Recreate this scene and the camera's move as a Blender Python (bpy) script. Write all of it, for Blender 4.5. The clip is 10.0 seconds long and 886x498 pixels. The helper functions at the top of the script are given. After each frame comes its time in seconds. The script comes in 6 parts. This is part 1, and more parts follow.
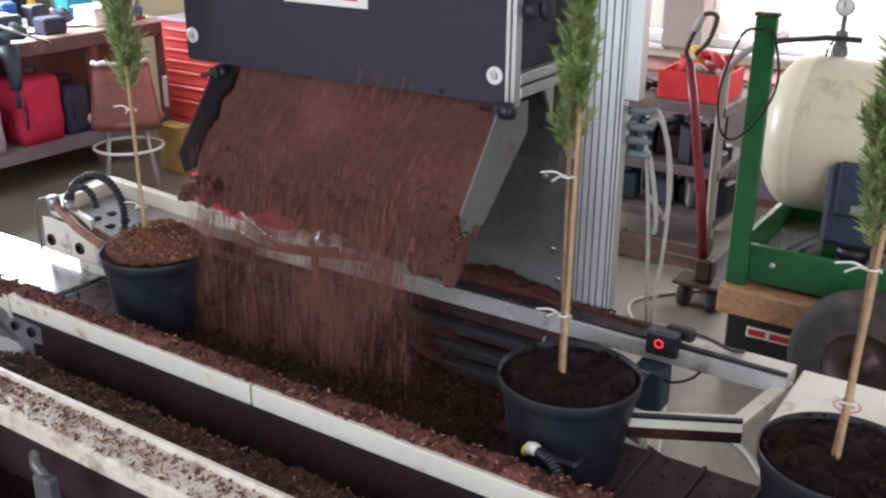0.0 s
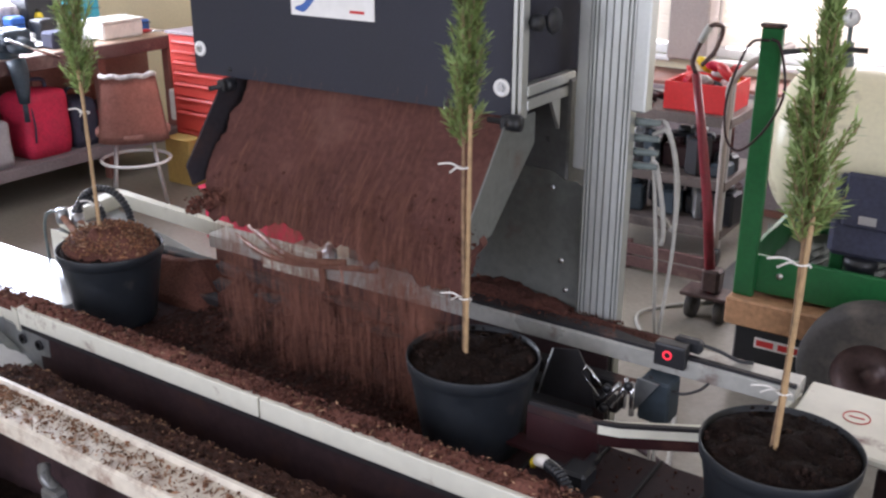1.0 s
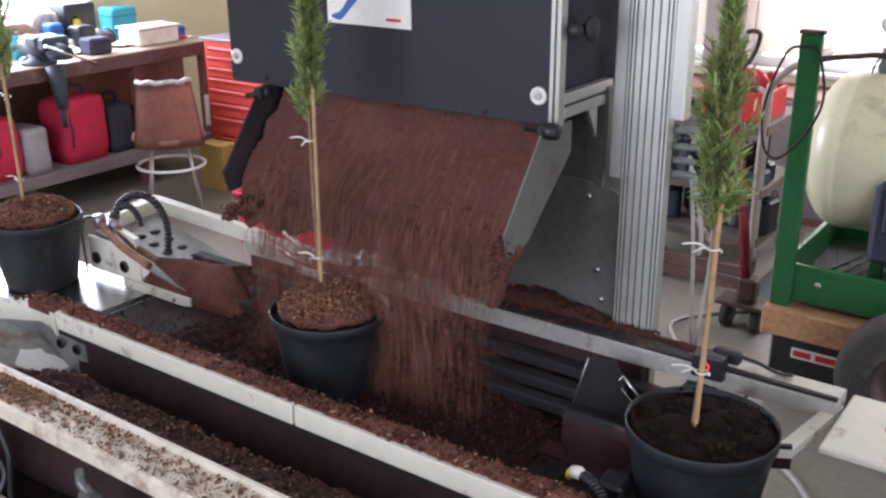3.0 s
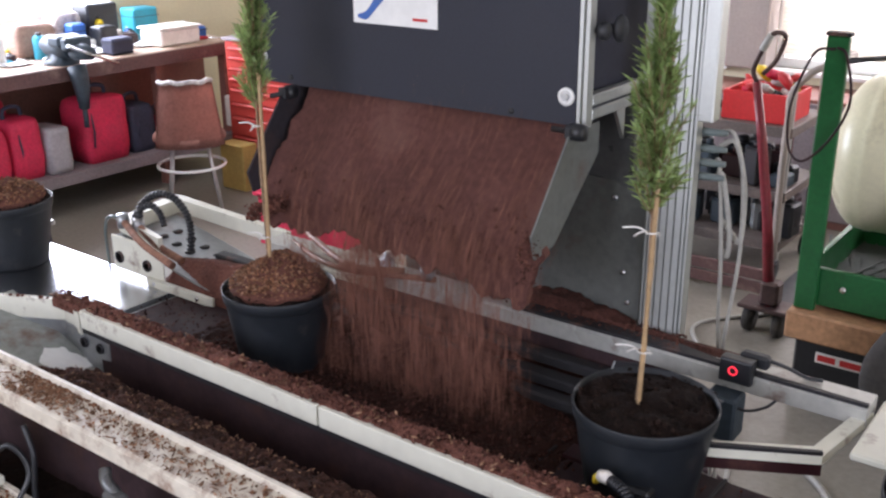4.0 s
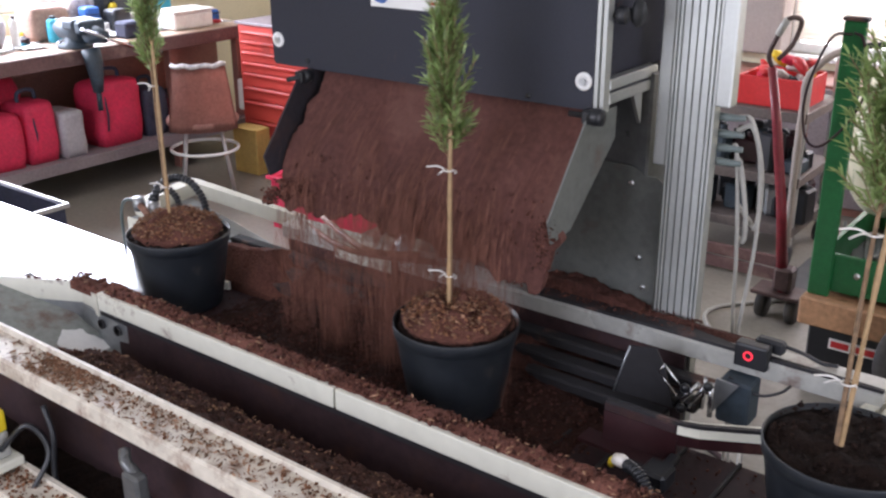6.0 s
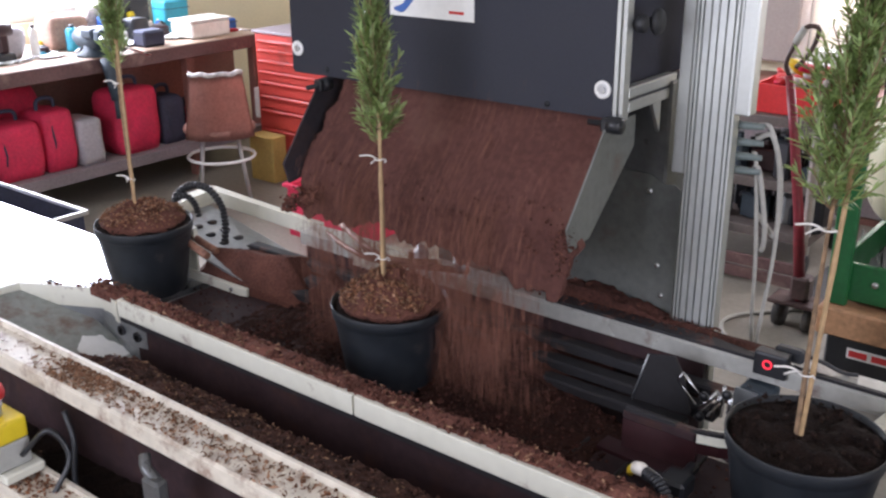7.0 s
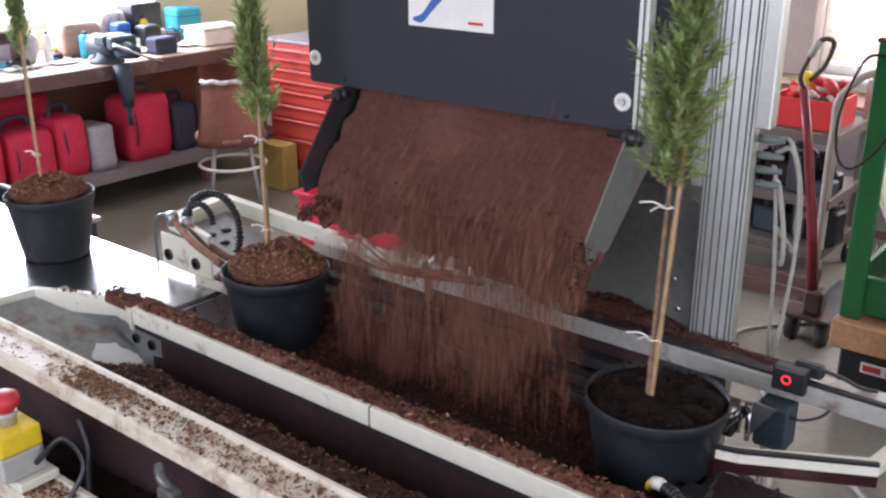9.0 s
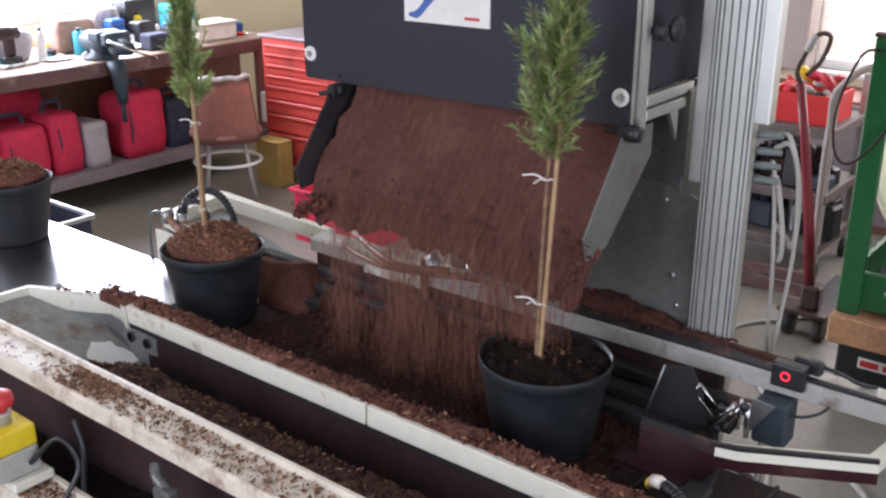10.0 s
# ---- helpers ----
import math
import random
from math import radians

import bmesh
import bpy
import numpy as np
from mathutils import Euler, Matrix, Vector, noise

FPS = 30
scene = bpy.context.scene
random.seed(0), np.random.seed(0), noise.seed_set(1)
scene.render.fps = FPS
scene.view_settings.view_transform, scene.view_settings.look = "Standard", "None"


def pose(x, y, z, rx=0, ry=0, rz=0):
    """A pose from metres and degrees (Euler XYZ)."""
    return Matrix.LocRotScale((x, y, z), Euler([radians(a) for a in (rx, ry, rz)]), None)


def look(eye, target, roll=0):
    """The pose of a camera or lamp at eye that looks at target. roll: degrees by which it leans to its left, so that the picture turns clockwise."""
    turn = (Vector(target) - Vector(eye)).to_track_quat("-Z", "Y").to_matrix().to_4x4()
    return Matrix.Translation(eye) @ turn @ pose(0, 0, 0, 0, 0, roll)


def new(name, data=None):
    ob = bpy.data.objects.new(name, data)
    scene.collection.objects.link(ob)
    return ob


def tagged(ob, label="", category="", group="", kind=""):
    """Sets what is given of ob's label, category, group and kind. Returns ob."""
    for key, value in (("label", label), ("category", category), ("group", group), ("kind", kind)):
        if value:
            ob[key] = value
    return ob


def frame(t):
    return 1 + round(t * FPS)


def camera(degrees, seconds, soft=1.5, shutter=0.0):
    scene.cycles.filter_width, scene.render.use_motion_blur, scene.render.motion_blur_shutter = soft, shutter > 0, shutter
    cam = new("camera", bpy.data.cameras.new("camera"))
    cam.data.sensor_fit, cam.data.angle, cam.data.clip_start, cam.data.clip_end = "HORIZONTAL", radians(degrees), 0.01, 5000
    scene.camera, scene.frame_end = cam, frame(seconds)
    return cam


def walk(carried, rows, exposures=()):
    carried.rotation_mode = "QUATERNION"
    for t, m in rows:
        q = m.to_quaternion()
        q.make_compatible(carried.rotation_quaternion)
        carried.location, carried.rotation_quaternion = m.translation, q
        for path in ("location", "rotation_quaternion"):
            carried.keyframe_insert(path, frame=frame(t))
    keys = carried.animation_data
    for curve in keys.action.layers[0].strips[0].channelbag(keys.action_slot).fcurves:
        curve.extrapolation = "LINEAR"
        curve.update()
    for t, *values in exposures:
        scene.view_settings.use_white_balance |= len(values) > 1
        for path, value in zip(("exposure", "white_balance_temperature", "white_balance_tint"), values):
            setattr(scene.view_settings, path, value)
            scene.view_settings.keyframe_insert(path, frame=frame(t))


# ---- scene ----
cam = camera(48.4, 10.0, soft=2.35, shutter=0.6)

EXPOSURE = 0.64
PATH = [
    (0, (1.281, -1.235, 1.838), (0.251, 0.318, 1.112), 0.3),
    (0.5, (1.284, -1.238, 1.841), (0.26, 0.321, 1.121), 0.4),
    (1, (1.279, -1.237, 1.839), (0.234, 0.316, 1.135), 0.0),
    (1.5, (1.281, -1.233, 1.842), (0.217, 0.312, 1.146), -0.4),
    (2, (1.276, -1.233, 1.842), (0.197, 0.301, 1.147), -0.4),
    (3.5, (1.256, -1.236, 1.843), (0.146, 0.278, 1.151), -0.3),
    (4, (1.243, -1.237, 1.838), (0.118, 0.265, 1.147), -0.3),
    (4.5, (1.24, -1.238, 1.838), (0.105, 0.253, 1.137), -0.3),
    (5, (1.24, -1.244, 1.837), (0.104, 0.24, 1.125), -0.2),
    (5.5, (1.238, -1.247, 1.838), (0.107, 0.235, 1.114), -0.2),
    (7, (1.232, -1.262, 1.84), (0.072, 0.207, 1.136), -0.4),
    (7.5, (1.221, -1.269, 1.839), (0.045, 0.188, 1.135), -0.3),
    (8, (1.223, -1.274, 1.844), (0.043, 0.182, 1.145), -0.2),
    (8.5, (1.219, -1.274, 1.846), (0.043, 0.188, 1.152), -0.1),
    (9, (1.209, -1.27, 1.843), (0.035, 0.196, 1.155), -0.0),
    (9.5, (1.205, -1.264, 1.843), (0.039, 0.208, 1.154), 0.0),
    (10, (1.198, -1.261, 1.841), (0.033, 0.208, 1.145), -0.1),
]
walk(cam, [(t, look(eye, target, roll)) for t, eye, target, roll in PATH], [(0, EXPOSURE, 6120, 22), (10, EXPOSURE, 6120, 22)])

# ---------------------------------------------------------------- light
world = bpy.data.worlds.new("world")
scene.world = world
world.use_nodes = True
wn = world.node_tree.nodes
sky = wn.new("ShaderNodeTexSky")
sky.sky_type, sky.sun_disc = "NISHITA", False
sky.sun_elevation, sky.sun_rotation = radians(38), radians(-70)
wn["Background"].inputs[1].default_value = 0.12
world.node_tree.links.new(sky.outputs[0], wn["Background"].inputs[0])


def area_lamp(name, place, target, sx, sy, watts, colour):
    data = bpy.data.lights.new(name, "AREA")
    data.shape, data.size, data.size_y, data.energy, data.color = "RECTANGLE", sx, sy, watts, colour
    ob = new(name, data)
    ob.matrix_basis = look(place, target)
    return ob


area_lamp("window_light", (-4.72, 1.75, 1.62), (0.0, 1.3, 0.9), 2.3, 1.05, 122, (0.84, 0.92, 1.0))
area_lamp("window_light", (0.45, 4.72, 1.65), (0.2, 0.0, 1.0), 3.0, 1.3, 56, (1.0, 0.97, 0.95))
# Two added fill lamps from the unseen side; they brighten the machine's front.
area_lamp("fill_light", (4.9, -1.6, 1.9), (0.0, 0.0, 0.9), 3.0, 2.6, 72, (0.93, 0.96, 1.0))
area_lamp("fill_light", (-0.6, -4.4, 2.2), (-0.2, 0.3, 0.8), 3.4, 2.0, 88, (0.93, 0.96, 1.0))


# ---------------------------------------------------------------- materials
def shade(name, colour, rough=0.5, metal=0.0, vary=0.25, scale=6.0, grain=60.0, bump=0.15, stain=None, stain_amount=0.0,
          stain_scale=3.0, island=0.0, rough_vary=0.12, dent=0.0015, gloss=0.5):
    """A surface with tone variation at two scales, optional stains, and fine relief."""
    m = bpy.data.materials.new(name)
    m.use_nodes = True
    nt = m.node_tree
    n, link = nt.nodes, nt.links.new
    b = n["Principled BSDF"]
    b.inputs["Metallic"].default_value = metal
    b.inputs["Specular IOR Level"].default_value = gloss
    co = n.new("ShaderNodeTexCoord")
    n1 = n.new("ShaderNodeTexNoise")
    n1.inputs["Scale"].default_value, n1.inputs["Detail"].default_value = scale, 5
    n2 = n.new("ShaderNodeTexNoise")
    n2.inputs["Scale"].default_value, n2.inputs["Detail"].default_value = grain, 3
    link(co.outputs["Object"], n1.inputs["Vector"])
    link(co.outputs["Object"], n2.inputs["Vector"])
    mix = n.new("ShaderNodeMath")
    mix.operation = "ADD"
    link(n1.outputs[0], mix.inputs[0])
    link(n2.outputs[0], mix.inputs[1])
    tone = n.new("ShaderNodeMapRange")
    tone.inputs[1].default_value, tone.inputs[2].default_value = 0.7, 1.3
    tone.inputs[3].default_value, tone.inputs[4].default_value = 1 - vary, 1 + vary
    link(mix.outputs[0], tone.inputs[0])
    value = tone.outputs[0]
    if island:
        geo = n.new("ShaderNodeNewGeometry")
        isl = n.new("ShaderNodeMapRange")
        isl.inputs[3].default_value, isl.inputs[4].default_value = 1 - island, 1 + island
        link(geo.outputs["Random Per Island"], isl.inputs[0])
        mul = n.new("ShaderNodeMath")
        mul.operation = "MULTIPLY"
        link(value, mul.inputs[0])
        link(isl.outputs[0], mul.inputs[1])
        value = mul.outputs[0]
    col = n.new("ShaderNodeVectorMath")
    col.operation = "SCALE"
    col.inputs[0].default_value = colour
    link(value, col.inputs["Scale"])
    out = col.outputs[0]
    if stain:
        n3 = n.new("ShaderNodeTexNoise")
        n3.inputs["Scale"].default_value, n3.inputs["Detail"].default_value, n3.inputs["Roughness"].default_value = stain_scale, 8, 0.65
        link(co.outputs["Object"], n3.inputs["Vector"])
        ramp = n.new("ShaderNodeMapRange")
        ramp.inputs[1].default_value, ramp.inputs[2].default_value = 0.62 - 0.25 * stain_amount, 0.72
        link(n3.outputs[0], ramp.inputs[0])
        mx = n.new("ShaderNodeMix")
        mx.data_type = "RGBA"
        link(ramp.outputs[0], mx.inputs[0])
        link(out, mx.inputs[6])
        mx.inputs[7].default_value = (*stain, 1)
        out = mx.outputs[2]
    link(out, b.inputs["Base Color"])
    rr = n.new("ShaderNodeMapRange")
    rr.inputs[1].default_value, rr.inputs[2].default_value = 0.3, 0.7
    rr.inputs[3].default_value, rr.inputs[4].default_value = max(0.03, rough - rough_vary), min(1, rough + rough_vary)
    link(n1.outputs[0], rr.inputs[0])
    link(rr.outputs[0], b.inputs["Roughness"])
    if bump:
        bp = n.new("ShaderNodeBump")
        bp.inputs["Strength"].default_value, bp.inputs["Distance"].default_value = bump, dent
        link(n2.outputs[0], bp.inputs["Height"])
        link(bp.outputs[0], b.inputs["Normal"])
    return m


def glowing(name, colour, strength):
    m = bpy.data.materials.new(name)
    m.use_nodes = True
    b = m.node_tree.nodes["Principled BSDF"]
    b.inputs["Base Color"].default_value = (*colour, 1)
    b.inputs["Emission Color"].default_value = (*colour, 1)
    b.inputs["Emission Strength"].default_value = strength
    return m


def let_through(m, colour, amount):
    nt = m.node_tree
    t = nt.nodes.new("ShaderNodeBsdfTranslucent")
    t.inputs[0].default_value = (*colour, 1)
    x = nt.nodes.new("ShaderNodeMixShader")
    x.inputs[0].default_value = amount
    nt.links.new(nt.nodes["Principled BSDF"].outputs[0], x.inputs[1])
    nt.links.new(t.outputs[0], x.inputs[2])
    nt.links.new(x.outputs[0], nt.nodes["Material Output"].inputs[0])
    return m


def sheer(name, colour):
    """Thin stuff that lets light through."""
    return let_through(shade(name, colour, 0.6, vary=0.06), colour, 0.45)


SOILC = (0.100, 0.042, 0.031)
DIRT = (0.15, 0.07, 0.05)
M_SOIL = shade("peat", SOILC, 0.95, vary=0.4, scale=14, grain=160, bump=1.0, island=0.55, dent=0.006, gloss=0.15)
M_AIRBORNE = shade("dry_airborne_peat", (0.212, 0.097, 0.070), 0.95, vary=0.2, island=0.25, gloss=0.15)
M_FIBRE = shade("peat_fibre", (0.225, 0.130, 0.080), 0.9, vary=0.3, island=0.6, gloss=0.15)
# Paler peat copy: window light on the pot mounds is put into its colour.
M_FRESH = shade("lit_fresh_peat", (0.175, 0.083, 0.046), 0.95, vary=0.35, scale=20, grain=120, bump=0.8, island=0.55, gloss=0.15)
M_SLIDE = shade("sliding_peat", (0.094, 0.041, 0.034), 0.95, vary=0.22, scale=5, grain=80, bump=0.45,
                stain=(0.135, 0.068, 0.055), stain_amount=0.3, stain_scale=5, gloss=0.15)
M_TROUGH = shade("dark_brown_peat", (0.074, 0.036, 0.027), 0.95, vary=0.45, scale=13, grain=150, bump=1.0, island=0.55, dent=0.006, gloss=0.2)
M_DARKPEAT = shade("deep_brown_peat", (0.060, 0.024, 0.018), 0.95, vary=0.45, scale=12, grain=150, bump=1.0, island=0.55, dent=0.006, gloss=0.2)
# Greyer rail paint: the shade under the hopper is put into the colour.
M_FARRAIL = shade("shaded_grey_rail_paint", (0.44, 0.44, 0.405), 0.32, 0.2, vary=0.12, scale=6, grain=50, stain=DIRT, stain_amount=0.25, stain_scale=9)
M_CHEEK = shade("soil_dusted_black_rubber", (0.026, 0.022, 0.027), 0.8, vary=0.25, scale=9, stain=(0.06, 0.032, 0.027), stain_amount=0.5, stain_scale=11, gloss=0.3)
# Old dark soil, darkened further to hold the weak light in the pots.
M_DARKSOIL = shade("dark_potting_soil", (0.014, 0.0075, 0.0055), 1.0, vary=0.6, scale=18, grain=140, bump=1.0, island=0.6, dent=0.006, gloss=0.15)
M_PAINT = shade("pale_grey_green_paint", (0.67, 0.66, 0.56), 0.38, vary=0.06, scale=4, grain=30, stain=DIRT, stain_amount=0.12, stain_scale=9)
M_PAINTDIRTY = shade("soil_strewn_cream_paint", (0.63, 0.575, 0.48), 0.5, vary=0.12, scale=5, grain=40, stain=(0.24, 0.14, 0.10), stain_amount=0.42, stain_scale=18)
M_STEEL = shade("brushed_stainless_steel", (0.62, 0.63, 0.65), 0.30, 1.0, vary=0.08, scale=3, grain=120, stain=(0.35, 0.32, 0.30), stain_amount=0.15)
M_TABLE = shade("polished_steel_sheet", (0.44, 0.45, 0.47), 0.25, 1.0, vary=0.06, scale=2, grain=80, bump=0.04, rough_vary=0.05)
M_ALU = shade("anodised_aluminium", (0.51, 0.525, 0.505), 0.42, 0.85, vary=0.05, scale=4, grain=90)
# Near-black colour that paints the shadow inside the arm's slot.
M_SLOTSHADE = shade("painted_slot_shadow", (0.03, 0.032, 0.035), 0.6)
M_PANEL = shade("anthracite_powder_coat", (0.026, 0.028, 0.039), 0.52, vary=0.12, scale=3, grain=300, bump=0.1, gloss=0.3)
M_BLACK = shade("black_plastic", (0.014, 0.015, 0.018), 0.42, vary=0.2)
M_MATTE = shade("matte_dark_navy_coat", (0.020, 0.021, 0.032), 0.85, vary=0.15, gloss=0.3)
M_RUBBER = shade("black_rubber", (0.013, 0.012, 0.014), 0.65, vary=0.3, stain=DIRT, stain_amount=0.2, stain_scale=8)
M_BELT = shade("dirty_black_belt", (0.031, 0.016, 0.018), 0.7, vary=0.35, scale=8, stain=(0.05, 0.022, 0.017), stain_amount=0.45, stain_scale=12, gloss=0.3)
M_GALV = shade("galvanised_sheet", (0.34, 0.36, 0.37), 0.42, 0.75, vary=0.12, scale=9, grain=70, stain=DIRT, stain_amount=0.15)
M_DULL = shade("dull_worn_sheet", (0.25, 0.265, 0.245), 0.5, 0.25, vary=0.2, scale=9, grain=60, stain=DIRT, stain_amount=0.4, stain_scale=12)
M_BACKSHEET = shade("soil_dusted_grey_sheet", (0.142, 0.150, 0.140), 0.42, 0.3, vary=0.18, scale=5, grain=60, stain=(0.12, 0.075, 0.06), stain_amount=0.25, stain_scale=6)
M_DUSTY = shade("dusty_dark_sheet", (0.125, 0.128, 0.128), 0.36, 0.35, vary=0.2, scale=4, grain=60, stain=DIRT, stain_amount=0.3, stain_scale=4)
M_MAROON = shade("maroon_paint", (0.030, 0.008, 0.010), 0.45, vary=0.2, stain=DIRT, stain_amount=0.25)
M_POT = shade("blue_black_pot_plastic", (0.012, 0.015, 0.019), 0.5, vary=0.2, scale=10, stain=(0.07, 0.058, 0.052), stain_amount=0.14, stain_scale=7)
M_STEM = shade("bark", (0.22, 0.14, 0.08), 0.8, vary=0.35, scale=30, bump=0.6)
M_CANE = shade("bamboo_cane", (0.37, 0.245, 0.125), 0.55, vary=0.22, scale=18)
M_LEAF = let_through(shade("needle_green", (0.255, 0.345, 0.135), 0.42, vary=0.25, island=0.65), (0.33, 0.44, 0.15), 0.45)
M_TIE = shade("white_tie", (0.72, 0.70, 0.66), 0.6, vary=0.1)
M_CONCRETE = shade("concrete_floor", (0.235, 0.215, 0.18), 0.46, vary=0.16, scale=1.6, grain=40, stain=(0.16, 0.14, 0.12), stain_amount=0.35, stain_scale=1.4)
M_WALL = shade("cream_plaster", (0.76, 0.69, 0.49), 0.85, vary=0.07, scale=1.5, grain=60, bump=0.3)
M_CEIL = shade("white_ceiling", (0.72, 0.71, 0.68), 0.85, vary=0.05)
M_PILLAR = shade("grey_pillar_paint", (0.36, 0.31, 0.28), 0.7, vary=0.1)
M_WHITE = shade("white_enamel", (0.78, 0.78, 0.76), 0.4, vary=0.05)
M_BLIND = sheer("blind_slat", (0.86, 0.82, 0.76))
M_SKY = glowing("overcast_sky_backdrop", (0.93, 0.97, 1.0), 2.0)
M_RED = shade("red_enamel", (0.47, 0.055, 0.040), 0.36, vary=0.12, scale=4, stain=(0.2, 0.03, 0.02), stain_amount=0.15)
# Red, navy and red-brown board are lightened: the glare's haze is in their colours.
M_BAG = shade("red_fabric", (0.60, 0.026, 0.075), 0.75, vary=0.2, scale=9, bump=0.5)
M_BAGDARK = shade("dark_navy_fabric", (0.040, 0.043, 0.072), 0.8, vary=0.3, bump=0.5)
M_BAGGREY = shade("pale_grey_plastic", (0.42, 0.40, 0.42), 0.5, vary=0.15)
M_WOOD = shade("worn_worktop_wood", (0.42, 0.30, 0.22), 0.5, vary=0.25, scale=3, grain=50, stain=(0.16, 0.10, 0.07), stain_amount=0.35)
M_BROWNWOOD = shade("red_brown_board", (0.25, 0.110, 0.085), 0.55, vary=0.2)
# Bench edge with its shade put into the colour; the crate boards share it.
M_APRON = shade("shaded_bench_edge", (0.12, 0.062, 0.058), 0.6, vary=0.3, scale=4, stain=(0.30, 0.20, 0.16), stain_amount=0.25)
M_GREYWOOD = shade("grey_shelf_board", (0.24, 0.20, 0.21), 0.6, vary=0.2, scale=3)
M_RACK = shade("dirty_brown_grey_shelf", (0.135, 0.108, 0.098), 0.6, vary=0.25, scale=4, stain=(0.06, 0.05, 0.045), stain_amount=0.3)
M_PINE = shade("pine_block", (0.42, 0.23, 0.12), 0.6, vary=0.3, scale=5, grain=45)
M_FABRIC = shade("brown_chair_fabric", (0.34, 0.165, 0.13), 0.9, vary=0.2, scale=12, bump=0.5)
M_PALEEDGE = shade("worn_pale_vinyl", (0.55, 0.50, 0.48), 0.6, vary=0.3, scale=20, stain=(0.08, 0.05, 0.05), stain_amount=0.5, stain_scale=18)
M_LEG = shade("pale_grey_tube", (0.42, 0.41, 0.40), 0.4, 0.5, vary=0.1)
M_YELLOW = shade("safety_yellow", (0.75, 0.56, 0.02), 0.42, vary=0.08, stain=(0.3, 0.2, 0.06), stain_amount=0.1)
M_MUSH = shade("red_button_plastic", (0.50, 0.03, 0.035), 0.35, vary=0.1)
M_GREYBOX = shade("grey_box_plastic", (0.40, 0.40, 0.37), 0.5, vary=0.1)
M_GREEN = shade("deep_green_paint", (0.012, 0.125, 0.035), 0.4, vary=0.15, stain=(0.02, 0.05, 0.02), stain_amount=0.2)
M_TANK = shade("cream_tank_paint", (0.72, 0.68, 0.48), 0.35, vary=0.06, scale=3, stain=(0.4, 0.36, 0.25), stain_amount=0.1)
M_CRATE = shade("red_crate_plastic", (0.62, 0.03, 0.03), 0.4, vary=0.12)
M_TYRE = shade("tyre_rubber", (0.040, 0.036, 0.032), 0.8, vary=0.3, scale=12, stain=(0.12, 0.10, 0.08), stain_amount=0.3)
M_GRIP = shade("worn_dark_grip", (0.075, 0.045, 0.042), 0.45, 0.3, vary=0.3, scale=20)
M_DRAWBAR = shade("dark_red_lever_paint", (0.19, 0.014, 0.024), 0.4, vary=0.2, stain=(0.08, 0.02, 0.02), stain_amount=0.3)
M_HOSE = shade("pale_hose_rubber", (0.33, 0.32, 0.29), 0.5, vary=0.15)
M_TEAL = shade("grey_teal_fitting", (0.12, 0.15, 0.145), 0.4, vary=0.2)
M_BLUE = shade("blue_plastic", (0.02, 0.10, 0.36), 0.45, vary=0.2)
M_CYAN = shade("cyan_plastic", (0.03, 0.30, 0.40), 0.45, vary=0.2)
M_OCHRE = shade("ochre_cardboard", (0.45, 0.31, 0.09), 0.8, vary=0.15)
M_OCHREDULL = shade("tan_cloth", (0.34, 0.22, 0.17), 0.85, vary=0.25, scale=12, bump=0.5)
M_CLEAR = shade("milky_plastic", (0.72, 0.68, 0.62), 0.3, vary=0.08)
M_LED = glowing("red_led", (0.85, 0.03, 0.05), 0.9)
M_COPPER = shade("soil_rubbed_copper", (0.24, 0.115, 0.075), 0.65, 0.1, vary=0.35, scale=15, stain=SOILC, stain_amount=0.5, stain_scale=20)
M_VISE = shade("blue_grey_vise_paint", (0.035, 0.052, 0.068), 0.6, 0.0, vary=0.3, scale=10)
M_MESH = shade("expanded_steel", (0.035, 0.045, 0.036), 0.8, 0.0, vary=0.2)
M_LABELRED = shade("red_print", (0.55, 0.03, 0.03), 0.5, vary=0.05)
M_LABELBLUE = shade("blue_print", (0.05, 0.13, 0.40), 0.5, vary=0.05)
M_INK = shade("black_print", (0.03, 0.03, 0.035), 0.5, vary=0.05)


# ---------------------------------------------------------------- mesh tools
def box(bm, x0, x1, y0, y1, z0, z1, bevel=0.0, seg=1):
    v = [bm.verts.new(p) for p in ((x0, y0, z0), (x1, y0, z0), (x1, y1, z0), (x0, y1, z0), (x0, y0, z1), (x1, y0, z1), (x1, y1, z1), (x0, y1, z1))]
    f = [bm.faces.new([v[i] for i in q]) for q in ((3, 2, 1, 0), (4, 5, 6, 7), (0, 1, 5, 4), (1, 2, 6, 5), (2, 3, 7, 6), (3, 0, 4, 7))]
    if bevel:
        edges = list({e for q in f for e in q.edges})
        bmesh.ops.bevel(bm, geom=edges, offset=bevel, segments=seg, affect="EDGES", profile=0.6)
    return v


def prism(bm, outline, low, high, axis="z"):
    """A straight prism over an outline in the plane across the axis: (x, y), (x, z) for y, or (y, z) for x."""
    def at(p, h):
        return (p[0], p[1], h) if axis == "z" else (p[0], h, p[1]) if axis == "y" else (h, p[0], p[1])
    a, b = [bm.verts.new(at(p, low)) for p in outline], [bm.verts.new(at(p, high)) for p in outline]
    k = len(outline)
    faces = [bm.faces.new(a[::-1]), bm.faces.new(b)]
    faces += [bm.faces.new((a[i], a[(i + 1) % k], b[(i + 1) % k], b[i])) for i in range(k)]
    bmesh.ops.recalc_face_normals(bm, faces=faces)
    return faces


